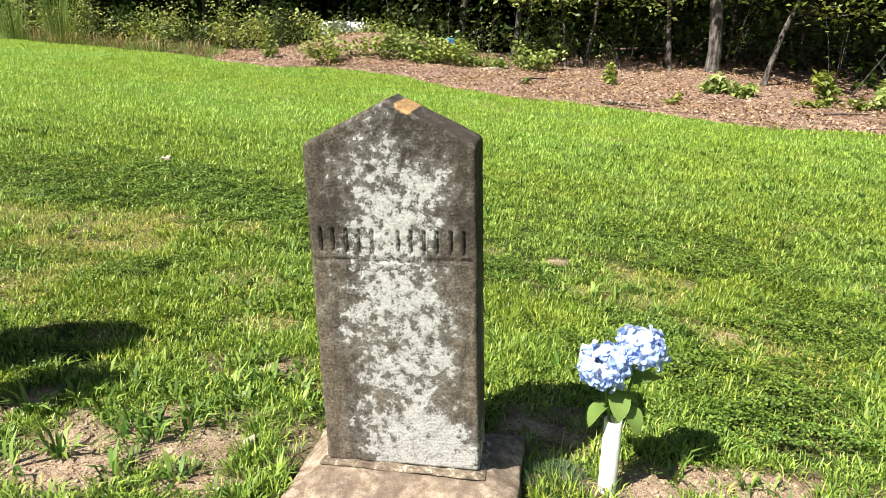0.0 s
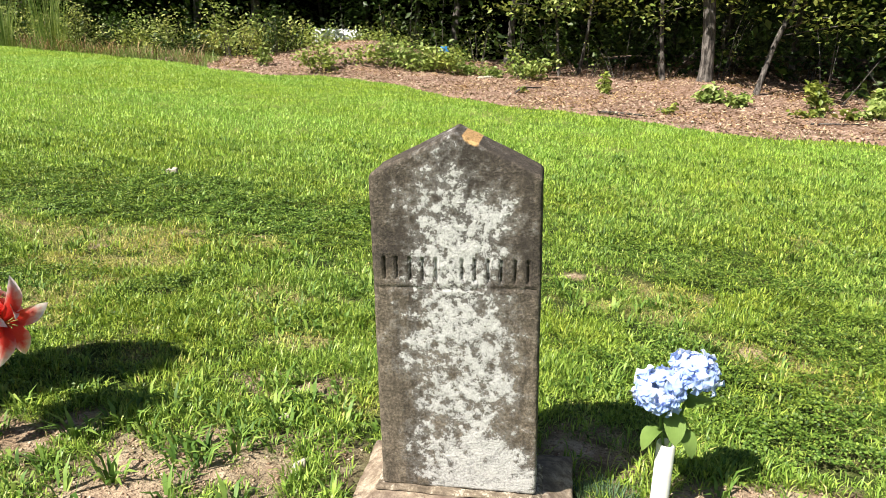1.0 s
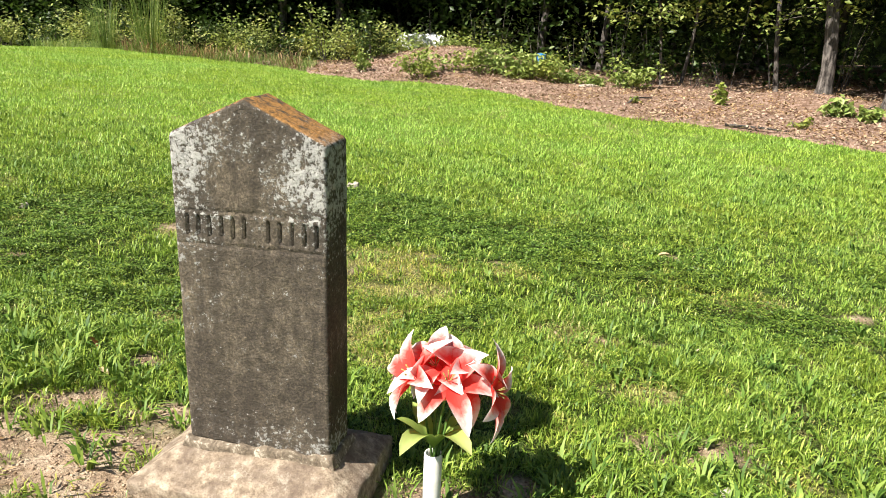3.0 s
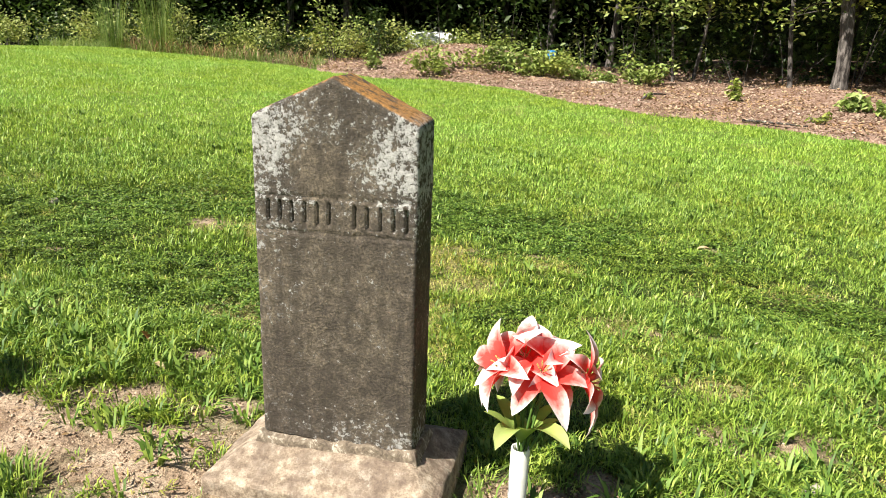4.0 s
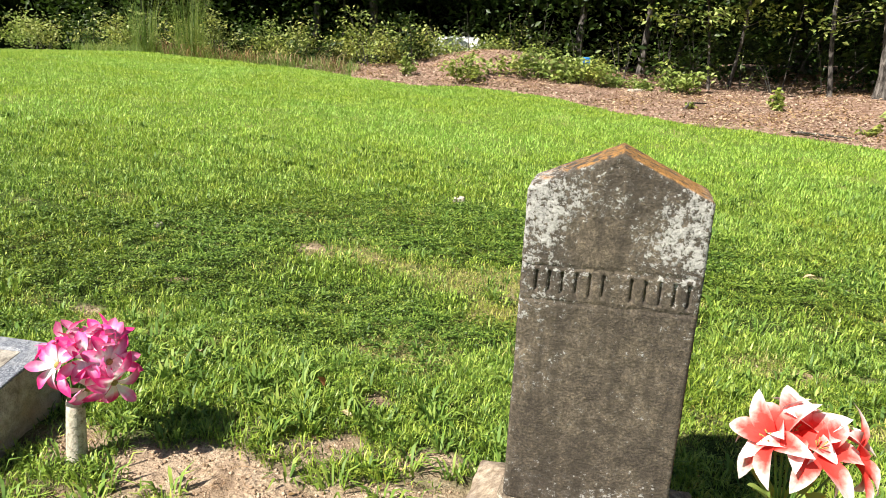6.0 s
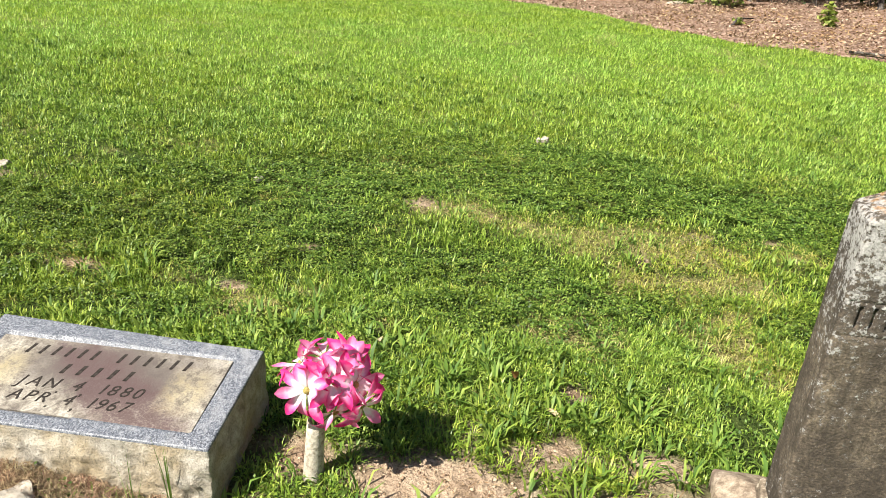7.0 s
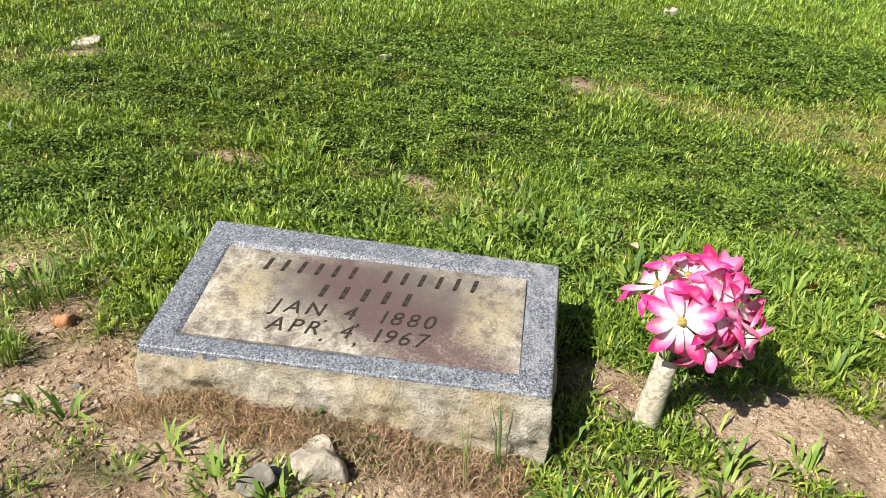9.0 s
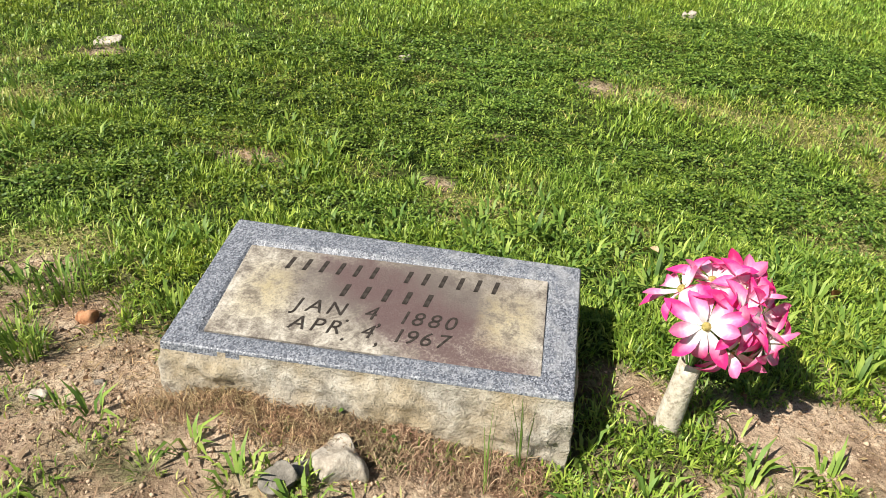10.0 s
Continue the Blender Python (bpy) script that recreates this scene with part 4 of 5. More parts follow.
def facing(at, to, spin=0.0):
    """A pose at a point whose z axis looks along to."""
    q = Vector(to).to_track_quat("Z", "Y").to_matrix().to_4x4()
    return Matrix.Translation(at) @ q @ pose(0, 0, 0, 0, 0, spin)


def bloom_of(parent, at, to, spin, kinds, count, eye_r, tilt=(0, 10), label=""):
    b = under("bloom", None, parent, facing(at, to, spin), label)
    b.empty_display_size = 0.02
    for i in range(count):
        me = kinds[i % len(kinds)]
        under("petal", me, b, pose(0, 0, 0, 0, 0, 360 * i / count + random.uniform(-9, 9)) @ pose(0, eye_r * 0.4, 0.001 * (i % 3), random.uniform(*tilt), random.uniform(-12, 12), 0))
    return b


def pipe_vase(at, high, r, lean, label):
    """An open length of pipe stuck in the soil."""
    m = pose(*at) @ pose(0, 0, 0, *lean, 0)
    n = 28
    V, F = [], []
    for z, rad in ((-0.05, r), (high - 0.002, r), (high, r - 0.001), (high - 0.001, r - 0.0035), (high - 0.06, r - 0.004)):
        for i in range(n):
            w = 2 * math.pi * i / n
            V.append((rad * math.cos(w), rad * math.sin(w), z))
    for k in range(4):
        for i in range(n):
            j = (i + 1) % n
            F.append((k * n + i, k * n + j, (k + 1) * n + j, (k + 1) * n + i))
    ob = new("pipe_vase", mesh_of("pipe_vase", V, F, WHITE_PVC, True))
    ob.matrix_basis = m
    tagged(ob, label, "vase", "grave vases")
    return m @ Vector((0, 0, high))


def stalk(parent, a, b, r=0.0025, sag=0.15):
    a, b = Vector(a), Vector(b)
    mid = a.lerp(b, 0.5) + Vector((0, 0, (b - a).length * sag))
    P = [a.lerp(mid, s).lerp(mid.lerp(b, s), s) for s in (0, 0.25, 0.5, 0.75, 1)]
    V, F = tube(P, [r] * 5, 6)
    under("stem", mesh_of("stem", V, F, STEM, True), parent)


def lilies():
    top = pipe_vase((-1.150, 1.405, -0.055), 0.165, 0.0185, (0, 1.5), "white plastic pipe vase stuck in bare soil")
    ob = empty("lily_bouquet", Matrix.Translation(top), "artificial coral-red lilies with white-edged petals in a pipe vase", "artificial flowers", "grave flowers")
    red = cloth("coral_petal", 0.1, ((0.0, (0.64, 0.02, 0.015)), (0.52, (0.84, 0.07, 0.055)), (0.68, (0.88, 0.32, 0.28)), (0.88, (0.92, 0.79, 0.76))), 13.0)
    kinds = [petal("petal", red, n * 1.0, 0.043, 0.42, 0.85, 0.4, c, r, 0.09) for n, c, r in ((0.105, 0.8, 0.7), (0.098, 1.05, 0.8), (0.110, 0.6, 0.45))]
    heads = [((0.0, 0.0, 0.172), (-0.15, -0.45, 0.85)), ((-0.050, -0.015, 0.158), (-0.8, -0.4, 0.65)), ((0.03, -0.045, 0.162), (0.05, -0.5, 0.9)),
             ((0.075, 0.04, 0.160), (0.65, 0.35, 0.65)), ((0.130, -0.02, 0.125), (0.95, -0.3, 0.1)), ((-0.01, 0.05, 0.15), (-0.4, 0.8, 0.5)), ((0.065, -0.005, 0.158), (0.5, -0.45, 0.7))]
    for k, (p, d) in enumerate(heads):
        p = Vector(p) * 0.95 - Vector(d).normalized() * 0.02 + Vector((0, 0, 0.030))
        b = bloom_of(ob, p, d, 37 * k, kinds, 6, 0.008, (-22, 16))
        V, F = joined([tube([(0, 0, 0), (0.004 * math.cos(a), 0.004 * math.sin(a), 0.02), (0.011 * math.cos(a), 0.011 * math.sin(a), 0.034)], [0.0008, 0.0008, 0.0016], 5) for a in (0.3, 1.5, 2.8, 4.0, 5.2)])
        under("stamen", mesh_of("stamen", V, F, EYE, True), b)
        stalk(ob, (0.003 * math.cos(k), 0.003 * math.sin(k), -0.04), p, 0.0024, 0.1)
    green = cloth("lily_leaf", 0.11, ((0.0, (0.24, 0.36, 0.07)), (0.6, (0.40, 0.52, 0.13)), (1.0, (0.50, 0.58, 0.20))), None, 0.35)
    droop, stand = petal("leaf", green, 0.118, 0.038, 0.5, 0.7, 0.4, 0.85, 0.5), petal("leaf", green, 0.10, 0.036, 0.5, 0.7, 0.5, 0.35, 1.05)
    front = petal("leaf", green, 0.165, 0.046, 0.55, 0.7, 0.4, 1.0, 1.2)
    for a, me in ((75, droop), (-57, front), (-113, front), (20, stand), (130, stand), (190, stand), (-85, stand), (-30, stand)):
        under("leaf", me, ob, pose(0, 0, 0.012, 0, 0, a - 90) @ pose(0, 0.004, 0))


def daisies():
    n = 24
    m = pose(-2.606, 1.540, 0.072, 0, 5.5, 0)
    V, F = [], []
    for z, r in ((-0.04, 0.024), (0.0, 0.0225), (0.05, 0.021), (0.11, 0.0195), (0.146, 0.0185), (0.149, 0.0165), (0.10, 0.014)):
        for i in range(n):
            w = 2 * math.pi * i / n
            q = r * (1 + 0.05 * noise.noise(Vector((math.cos(w) * 2, math.sin(w) * 2, z * 30))))
            V.append((q * math.cos(w), q * math.sin(w), z))
    for k in range(6):
        for i in range(n):
            j = (i + 1) % n
            F.append((k * n + i, k * n + j, (k + 1) * n + j, (k + 1) * n + i))
    v = new("stone_vase", mesh_of("stone_vase", V, F, PLASTER, True))
    v.matrix_basis = m
    tagged(v, "leaning weathered beige plaster cone vase in bare soil", "vase", "grave vases")
    top = m @ Vector((0, 0, 0.148))
    ob = empty("daisy_bouquet", Matrix.Translation(top), "artificial pink and white daisies in a plaster vase", "artificial flowers", "grave flowers")
    pink = cloth("pink_petal", 0.066, ((0.0, (0.86, 0.82, 0.70)), (0.38, (0.90, 0.82, 0.84)), (0.58, (0.86, 0.30, 0.52)), (0.86, (0.78, 0.04, 0.24))), 20.0)
    kinds = [petal("petal", pink, n, 0.0255, 0.58, 0.8, 0.45, c, r, 0.1) for n, c, r in ((0.066, 0.45, 0.35), (0.062, 1.0, 0.5), (0.070, 0.2, 0.05), (0.06, -0.25, 0.45))]
    heads = [((-0.004, -0.034, 0.096), (-0.12, -0.85, 0.52)), ((0.085, 0.0, 0.092), (0.8, -0.5, 0.35)), ((0.016, 0.04, 0.130), (-0.1, -0.05, 1.0)),
             ((0.066, 0.022, 0.122), (0.35, -0.25, 0.85)), ((-0.030, 0.03, 0.118), (-0.75, 0.0, 0.6)), ((0.098, -0.012, 0.052), (0.75, -0.6, -0.25)), ((0.06, 0.055, 0.11), (0.6, 0.75, 0.3)), ((0.046, -0.02, 0.040), (0.35, -0.75, -0.4)), ((0.046, -0.018, 0.108), (0.45, -0.6, 0.6)), ((0.025, 0.03, 0.125), (0.0, 0.3, 0.9))]
    for k, (p, d) in enumerate(heads):
        p = Vector(p)
        b = bloom_of(ob, p, d, 23 * k, kinds, 10, 0.012, (-20, 22))
        P = [(0.0075 * math.sin(a) * math.cos(w), 0.0075 * math.sin(a) * math.sin(w), 0.003 + 0.005 * math.cos(a)) for a in (1.5, 0.9, 0.3) for w in np.linspace(0, 6.283, 10)[:-1]] + [(0, 0, 0.0085)]
        F = [(r * 9 + i, r * 9 + (i + 1) % 9, (r + 1) * 9 + (i + 1) % 9) for r in (0, 1) for i in range(9)] + [(r * 9 + i, (r + 1) * 9 + (i + 1) % 9, (r + 1) * 9 + i) for r in (0, 1) for i in range(9)] + [(18 + i, 18 + (i + 1) % 9, 27) for i in range(9)]
        under("flower_eye", mesh_of("flower_eye", P, F, EYE, True), b)
        stalk(ob, (0.003 * math.cos(k), 0.003 * math.sin(k), -0.03), Vector(p) - Vector(d).normalized() * 0.004, 0.0022, 0.05)


def hydrangeas():
    top = pipe_vase((0.338, 1.228, -0.100), 0.166, 0.0185, (0, 1.0), "white plastic pipe vase beside the pale gravestone")
    ob = empty("hydrangea_bouquet", Matrix.Translation(top), "artificial pale blue hydrangeas with green leaves in a pipe vase", "artificial flowers", "grave flowers")
    blue = cloth("blue_petal", 0.019, ((0.0, (0.44, 0.56, 0.90)), (0.3, (0.72, 0.80, 0.94)), (0.7, (0.90, 0.91, 0.95))), None, 0.35, (0.74, 0.82, 0.98))
    parts = []
    for i in range(4):
        one = petal("petal", blue, 0.021, 0.021, 0.62, 0.6, 0.5, 0.9 - 0.5 * (i % 2), 0.65, 0.22, 5, 5)
        V = np.array([v.co for v in one.vertices])
        F = np.array([p.vertices[:] for p in one.polygons])
        a = math.pi / 2 * i
        parts.append((np.stack([V[:, 0] * math.cos(a) - V[:, 1] * math.sin(a), V[:, 0] * math.sin(a) + V[:, 1] * math.cos(a), V[:, 2]], 1), F))
        bpy.data.meshes.remove(one)
    V, F = joined(parts)
    # the dye runs outwards from the middle of each floret, so its mesh is coloured by distance along y of one petal
    floret = mesh_of("floret", V, F, blue, True)
    for k, (p, r) in enumerate((((-0.030, -0.012, 0.120), 0.040), ((0.044, 0.010, 0.148), 0.038))):
        b = under("bloom", None, ob, pose(*p))
        count = 54
        for i in range(count):
            z = 1 - 1.62 * (i + 0.5) / count
            w = i * 2.39996
            d = Vector((math.sqrt(1 - z * z) * math.cos(w), math.sqrt(1 - z * z) * math.sin(w), z))
            d += Vector([random.uniform(-0.1, 0.1) for _ in range(3)]) * 2.0
            q = d * r * random.uniform(0.82, 1.06)
            q.z *= 0.85
            under("floret", floret, b, facing(q, d, random.uniform(0, 90)) @ Matrix.Scale(random.uniform(0.85, 1.15), 4))
        stalk(ob, (0, 0, -0.04), Vector(p) - Vector((0, 0, 0.02)), 0.003, 0.02)
    green = cloth("hydrangea_leaf", 0.075, ((0.0, (0.12, 0.20, 0.04)), (0.5, (0.22, 0.33, 0.08)), (1.0, (0.32, 0.42, 0.13))), None, 0.4)
    big, droop = petal("leaf", green, 0.078, 0.052, 0.48, 0.75, 0.25, 0.5, 0.35, 0.06), petal("leaf", green, 0.07, 0.044, 0.48, 0.75, 0.25, 0.9, -0.1, 0.06)
    for x, y, z, a, me in ((0.03, -0.01, 0.082, -62, big), (0.02, 0.02, 0.075, -20, big), (0.0, -0.01, 0.07, 175, droop), (-0.01, 0.0, 0.035, 105, droop), (0.01, 0.01, 0.05, -95, droop), (-0.005, 0.01, 0.06, 40, big), (0.012, -0.012, 0.04, -150, droop)):
        under("leaf", me, ob, pose(x, y, z, 0, 0, a))


lilies()
daisies()
hydrangeas()


# ---- stones and bits on the ground ----
def stone_material(name, a, b2, c):
    m, t, b = material(name, 0.9, 0.2)
    o = coords(t)
    plug(t, b.inputs["Base Color"], ramp(t, grain(t, o, 40, 6, 0.7), (0.3, a), (0.5, b2), (0.72, c)))
    relief(t, b, grain(t, o, 110, 5), 0.6, 0.006)
    return m


PALE_ROCK = stone_material("pale_rock", (0.20, 0.165, 0.13), (0.38, 0.335, 0.27), (0.56, 0.51, 0.43))
GREY_ROCK = stone_material("grey_rock", (0.10, 0.09, 0.075), (0.20, 0.18, 0.15), (0.33, 0.30, 0.26))
RUST_ROCK = stone_material("rust_rock", (0.22, 0.10, 0.05), (0.40, 0.20, 0.10), (0.52, 0.32, 0.19))


def rock(x, y, size, mat, label, seed, turn=0.0, sink=0.3):
    V, F = block(size, min(size) * 0.3, (5, 5, 4), None, 0, 0, 0)
    lo = min(size)
    V = np.array([np.array(p) + np.array(noise.noise_vector(Vector(p) / lo * 1.3 + Vector((seed, seed, 0)))) * lo * 0.42 for p in V])
    ob = new("rock", mesh_of("rock", V, F, mat))
    ob.matrix_basis = pose(x, y, float(land(x, y)) - size[2] * sink, 8, -6, turn)
    return tagged(ob, label, "rock", "stones on the soil")


rock(-3.138, 1.362, (0.075, 0.06, 0.055), PALE_ROCK, "angular pale grey rock in front of the marker", 1.0, 40, 0.45)
rock(-3.215, 1.310, (0.05, 0.04, 0.04), GREY_ROCK, "dark grey rock half buried by the marker", 2.0, 70)
rock(-3.19, 1.335, (0.03, 0.025, 0.025), GREY_ROCK, "small dark grey stone by the marker", 3.0)
rock(-3.69, 1.655, (0.034, 0.03, 0.024), RUST_ROCK, "small rust-brown stone on bare soil", 4.0)
rock(-3.655, 1.44, (0.03, 0.022, 0.018), PALE_ROCK, "small pale stone on bare soil", 5.0)
rock(-3.715, 1.385, (0.03, 0.022, 0.014), RUST_ROCK, "flat rust-brown stone on bare soil", 6.0)
rock(-3.575, 1.485, (0.016, 0.013, 0.01), GREY_ROCK, "small dark pebble on bare soil", 7.0)
rock(-0.417, 1.346, (0.03, 0.026, 0.024), PALE_ROCK, "small pale stone in thin grass", 8.0, 0, 0.1)
rock(-0.5, 1.56, (0.055, 0.02, 0.018), PALE_ROCK, "whitish stone sunk in the grass", 9.0, 20, 0.2)
rock(0.62, 1.2, (0.024, 0.02, 0.016), RUST_ROCK, "small rust-coloured stone by the vase", 10.0)
rock(-1.88, 4.74, (0.075, 0.03, 0.035), PALE_ROCK, "small whitish stone lying in the lawn", 11.0, 0, 0.0)
rock(-3.315, 3.465, (0.05, 0.02, 0.02), PALE_ROCK, "small whitish chip lying in the lawn", 12.0, -15, -0.4)
rock(-4.475, 3.315, (0.11, 0.07, 0.022), PALE_ROCK, "pale flat stone sunk in the lawn", 13.0, 10, 0.2)
rock(0.88, 12.95, (0.28, 0.14, 0.09), PALE_ROCK, "pale flat rock on the mulch bed", 14.0, 5, 0.0)


def dead_leaf(x, y, size, up, mat, label, turn):
    me = petal("dead_leaf", mat, size, size * 0.4, 0.5, 0.8, 0.5, 0.5, up)
    ob = new("dead_leaf", me)
    ob.matrix_basis = pose(x, y, float(land(x, y)) + 0.008, 0, 0, turn)
    tagged(ob, label, "leaf", "fallen leaves")


TAN_LEAF, tt, tb = material("tan_leaf", 0.8, 0.2)
plug(tt, tb.inputs["Base Color"], ramp(tt, grain(tt, coords(tt), 80), (0.3, (0.34, 0.22, 0.11)), (0.7, (0.60, 0.48, 0.30))))
RUST_LEAF, rt, rb = material("rust_leaf", 0.8, 0.2)
plug(rt, rb.inputs["Base Color"], ramp(rt, grain(rt, coords(rt), 80), (0.3, (0.30, 0.11, 0.04)), (0.7, (0.48, 0.22, 0.10))))
dead_leaf(-2.555, 2.115, 0.07, 0.9, TAN_LEAF, "curled tan dead leaf caught in the grass", 200)
dead_leaf(-2.155, 1.985, 0.055, 1.35, RUST_LEAF, "upright rust-brown dead leaf in the grass", 170)
dead_leaf(-2.045, 1.835, 0.05, 0.6, TAN_LEAF, "tan dead leaf in the grass", 60)
dead_leaf(-0.06, 3.6, 0.09, 0.5, TAN_LEAF, "tan dead leaf lying in the lawn", 100)
dead_leaf(2.05, 11.3, 0.16, 0.8, RUST_LEAF, "rust-orange dead leaf on the mulch", 30)

# ---- fine-bladed tuft ----
def tuft(x, y, n, r, length, wide, mat, label, name="grass_tuft", lean=(0.05, 0.8)):
    a, d = RNG.uniform(0, 6.283, n), r * np.sqrt(RNG.random(n))
    px, py = x + np.cos(a) * d, y + np.sin(a) * d
    ob = blades(np.stack([px, py, land(px, py)], 1), RNG.uniform(*length, n), RNG.uniform(*wide, n), RNG.uniform(*lean, n), a + RNG.normal(0, 0.5, n), mat, name, label)
    ob["kind"] = ""
    del ob["kind"]
    return tagged(ob, "", "grass", "grass tufts")


BLUEGRASS = leafy("fine_grass", (0.045, 0.095, 0.05), (0.09, 0.165, 0.09), (0.18, 0.26, 0.16), 0.5, 0.25)
tuft(0.235, 1.245, 420, 0.066, (0.02, 0.042), (0.0012, 0.002), BLUEGRASS, "round tuft of fine blue-green grass by the plinth")
for x, y, s in ((-3.76, 1.55, 1.0), (-3.78, 1.74, 1.3), (-3.52, 1.68, 0.9), (-1.22, 1.30, 0.8), (-2.1, 1.30, 1.0)):
    tuft(x, y, int(70 * s), 0.05 * s, (0.035, 0.08), (0.0025, 0.005), CRAB, "small tuft of green grass on bare soil")
tuft(-1.215, 1.375, 9, 0.02, (0.05, 0.12), (0.004, 0.007), CRAB, "tall weed blades between the plinth and the vase", lean=(0.05, 0.7))
for x, y in ((-2.86, 1.41), (-2.92, 1.375)):
    tuft(x, y, 5, 0.012, (0.12, 0.2), (0.002, 0.003), CRAB, "thin tall grass stalks before the marker", lean=(0.0, 0.18))
for x, y, s in ((-3.27, 1.30, 0.8), (-3.17, 1.27, 0.7), (-3.37, 1.36, 0.6), (-2.66, 1.37, 1.2), (-2.50, 1.40, 1.0), (-2.76, 1.46, 0.7), (-2.36, 1.46, 0.8), (-2.03, 1.54, 0.9), (-1.88, 1.66, 0.8)):
    tuft(x, y, int(20 * s), 0.035 * s, (0.035, 0.085), (0.005, 0.0085), CRAB, "broad-bladed crabgrass tuft on bare soil", "crabgrass_tuft", (0.6, 1.45))

# ---- woods ----
FAR = 1.035
BACK_X = np.array((-14, -9, -5, -3, -1.5, 0, 1.6, 2.3, 3.4, 4.4, 5.0, 5.5, 7, 12)) * FAR
BACK_Y = np.array((17.5, 17.0, 16.6, 16.6, 16.8, 14.2, 13.2, 13.3, 12.3, 11.9, 10.8, 9.2, 8.2, 7.4)) * FAR
back = lambda x: np.interp(x, BACK_X, BACK_Y)


def bark_material():
    m, t, b = material("bark", 0.95, 0.1)
    o = coords(t)
    mp = t.nodes.new("ShaderNodeMapping")
    mp.inputs["Scale"].default_value = (1, 1, 0.25)
    plug(t, mp.inputs["Vector"], o)
    n, f = grain(t, mp.outputs[0], 26, 6, 0.65), grain(t, o, 5, 4)
    c = ramp(t, n, (0.38, (0.022, 0.019, 0.017)), (0.5, (0.085, 0.074, 0.066)), (0.64, (0.22, 0.195, 0.175)))
    plug(t, b.inputs["Base Color"], blend(t, ramp(t, f, (0.45, 0.0), (0.65, 0.5)), c, (0.11, 0.10, 0.09)))
    relief(t, b, n, 0.9, 0.03)
    return m


BARK = bark_material()


def trunk_mesh(r, h, lean, seed, flare=1.5, bendy=0.05):
    zs = (-0.15, 0.0, 0.12, 0.35, 0.8, 1.4, 2.2, 3.4, h)
    P = [(lean[0] * z + bendy * math.sin(z * 1.9 + seed), lean[1] * z + bendy * math.cos(z * 1.5 + seed * 2) - bendy * math.cos(seed * 2), z) for z in zs]
    R = [r * f for f in (flare * 1.15, flare, 1 + (flare - 1) * 0.45, 1.05, 1.0, 0.95, 0.88, 0.75, 0.45)]
    return tube(P, R, 12), P


def tree(x, y, r, h, lean, crown, label, seed, limbs=4, sprays=()):
    x, y = x * FAR, y * FAR
    ob = empty("tree", pose(x, y, float(land(x, y)) + 0.02), label, "tree", "woodland trees")
    (V, F), P = trunk_mesh(r, h, lean, seed)
    under("trunk", mesh_of("trunk", V, F, BARK, True), ob)
    rnd = np.random.default_rng(int(seed * 10) + 3)
    for k in range(limbs):
        z = rnd.uniform(1.5, h * 0.8)
        a, l = rnd.uniform(0, 6.283), rnd.uniform(0.8, 2.0)
        p = Vector((lean[0] * z, lean[1] * z, z))
        q = p + Vector((math.cos(a) * l, math.sin(a) * l, l * 0.6))
        V, F = tube([p, p.lerp(q, 0.5) + Vector((0, 0, 0.1)), q], [r * 0.35, r * 0.22, r * 0.08], 6)
        under("limb", mesh_of("limb", V, F, BARK, True), ob)
    for dx, dy, z, wide, count in sprays:
        p, q = Vector((lean[0] * z, lean[1] * z, z - 0.12)), Vector((dx, dy, z))
        V, F = tube([p, p.lerp(q, 0.6) + Vector((0, 0, 0.06)), q], [0.010, 0.007, 0.004], 5)
        limb = under("limb", mesh_of("limb", V, F, BARK, True), ob)
        C = np.array(q) + rnd.standard_normal((count, 3)) * (wide * 0.5, wide * 0.4, wide * 0.28)
        V, F = leaves(C, rnd.uniform(0.06, 0.12, count), 0.14, SHRUB, "leaf_spray", 0.6, 0.8)
        tagged(under("foliage", mesh_of("foliage", V, F, SHRUB), limb, label="sunlit leaf spray"), "sunlit leaf spray", kind="stuff")
    n, reach, lo, hi, size = crown
    C = rnd.standard_normal((n, 3)) * (reach * 0.6, reach * 0.6, 1)
    C[:, 2] = rnd.uniform(lo, hi, n) ** 1.0
    C[:, 0] += lean[0] * C[:, 2]
    # crowns over the bed, mostly unseen, added to shade the woods; leaves shading the bed drop out
    wx, wy, wz = C[:, 0] + x, C[:, 1] + y, C[:, 2]
    ok = wy + 0.55 * wz > back(wx + 0.64 * wz) + 0.25 * rnd.standard_normal(n)
    C = C[ok]
    if len(C):
        V, F = leaves(C, rnd.uniform(0.7, 1.3, len(C)) * size, 0.12, SHADED_LEAF, "crown", 0.55, 0.5)
        under("crown", mesh_of("crown", V, F, SHADED_LEAF), ob)
    return ob


tree(4.18, 11.25, 0.100, 9, (0.0, 0.0), (2600, 2.6, 1.7, 8, 0.26), "straight grey-brown pine trunk on a mulch mound", 1.0)
tree(3.69, 11.8, 0.036, 6, (0.0, 0.0), (1500, 2.0, 1.6, 7, 0.2), "thin straight sapling at the edge of the woods", 2.0, 2, ((-0.35, -0.45, 1.15, 0.5, 90), (0.3, -0.5, 1.35, 0.4, 80), (0.9, -0.3, 1.3, 0.4, 70)))
tree(4.66, 10.4, 0.04, 5, (0.36, 0.1), (1500, 2.2, 1.6, 7, 0.2), "leaning pale sapling at the edge of the woods", 3.0, 2, ((0.7, -0.6, 1.15, 0.6, 130), (1.4, -0.7, 1.05, 0.6, 130), (0.2, -0.5, 1.35, 0.5, 90)))
tree(5.64, 14.05, 0.11, 8, (0.03, 0.0), (2000, 2.6, 1.7, 8, 0.26), "reddish pine trunk inside the woods", 4.0)
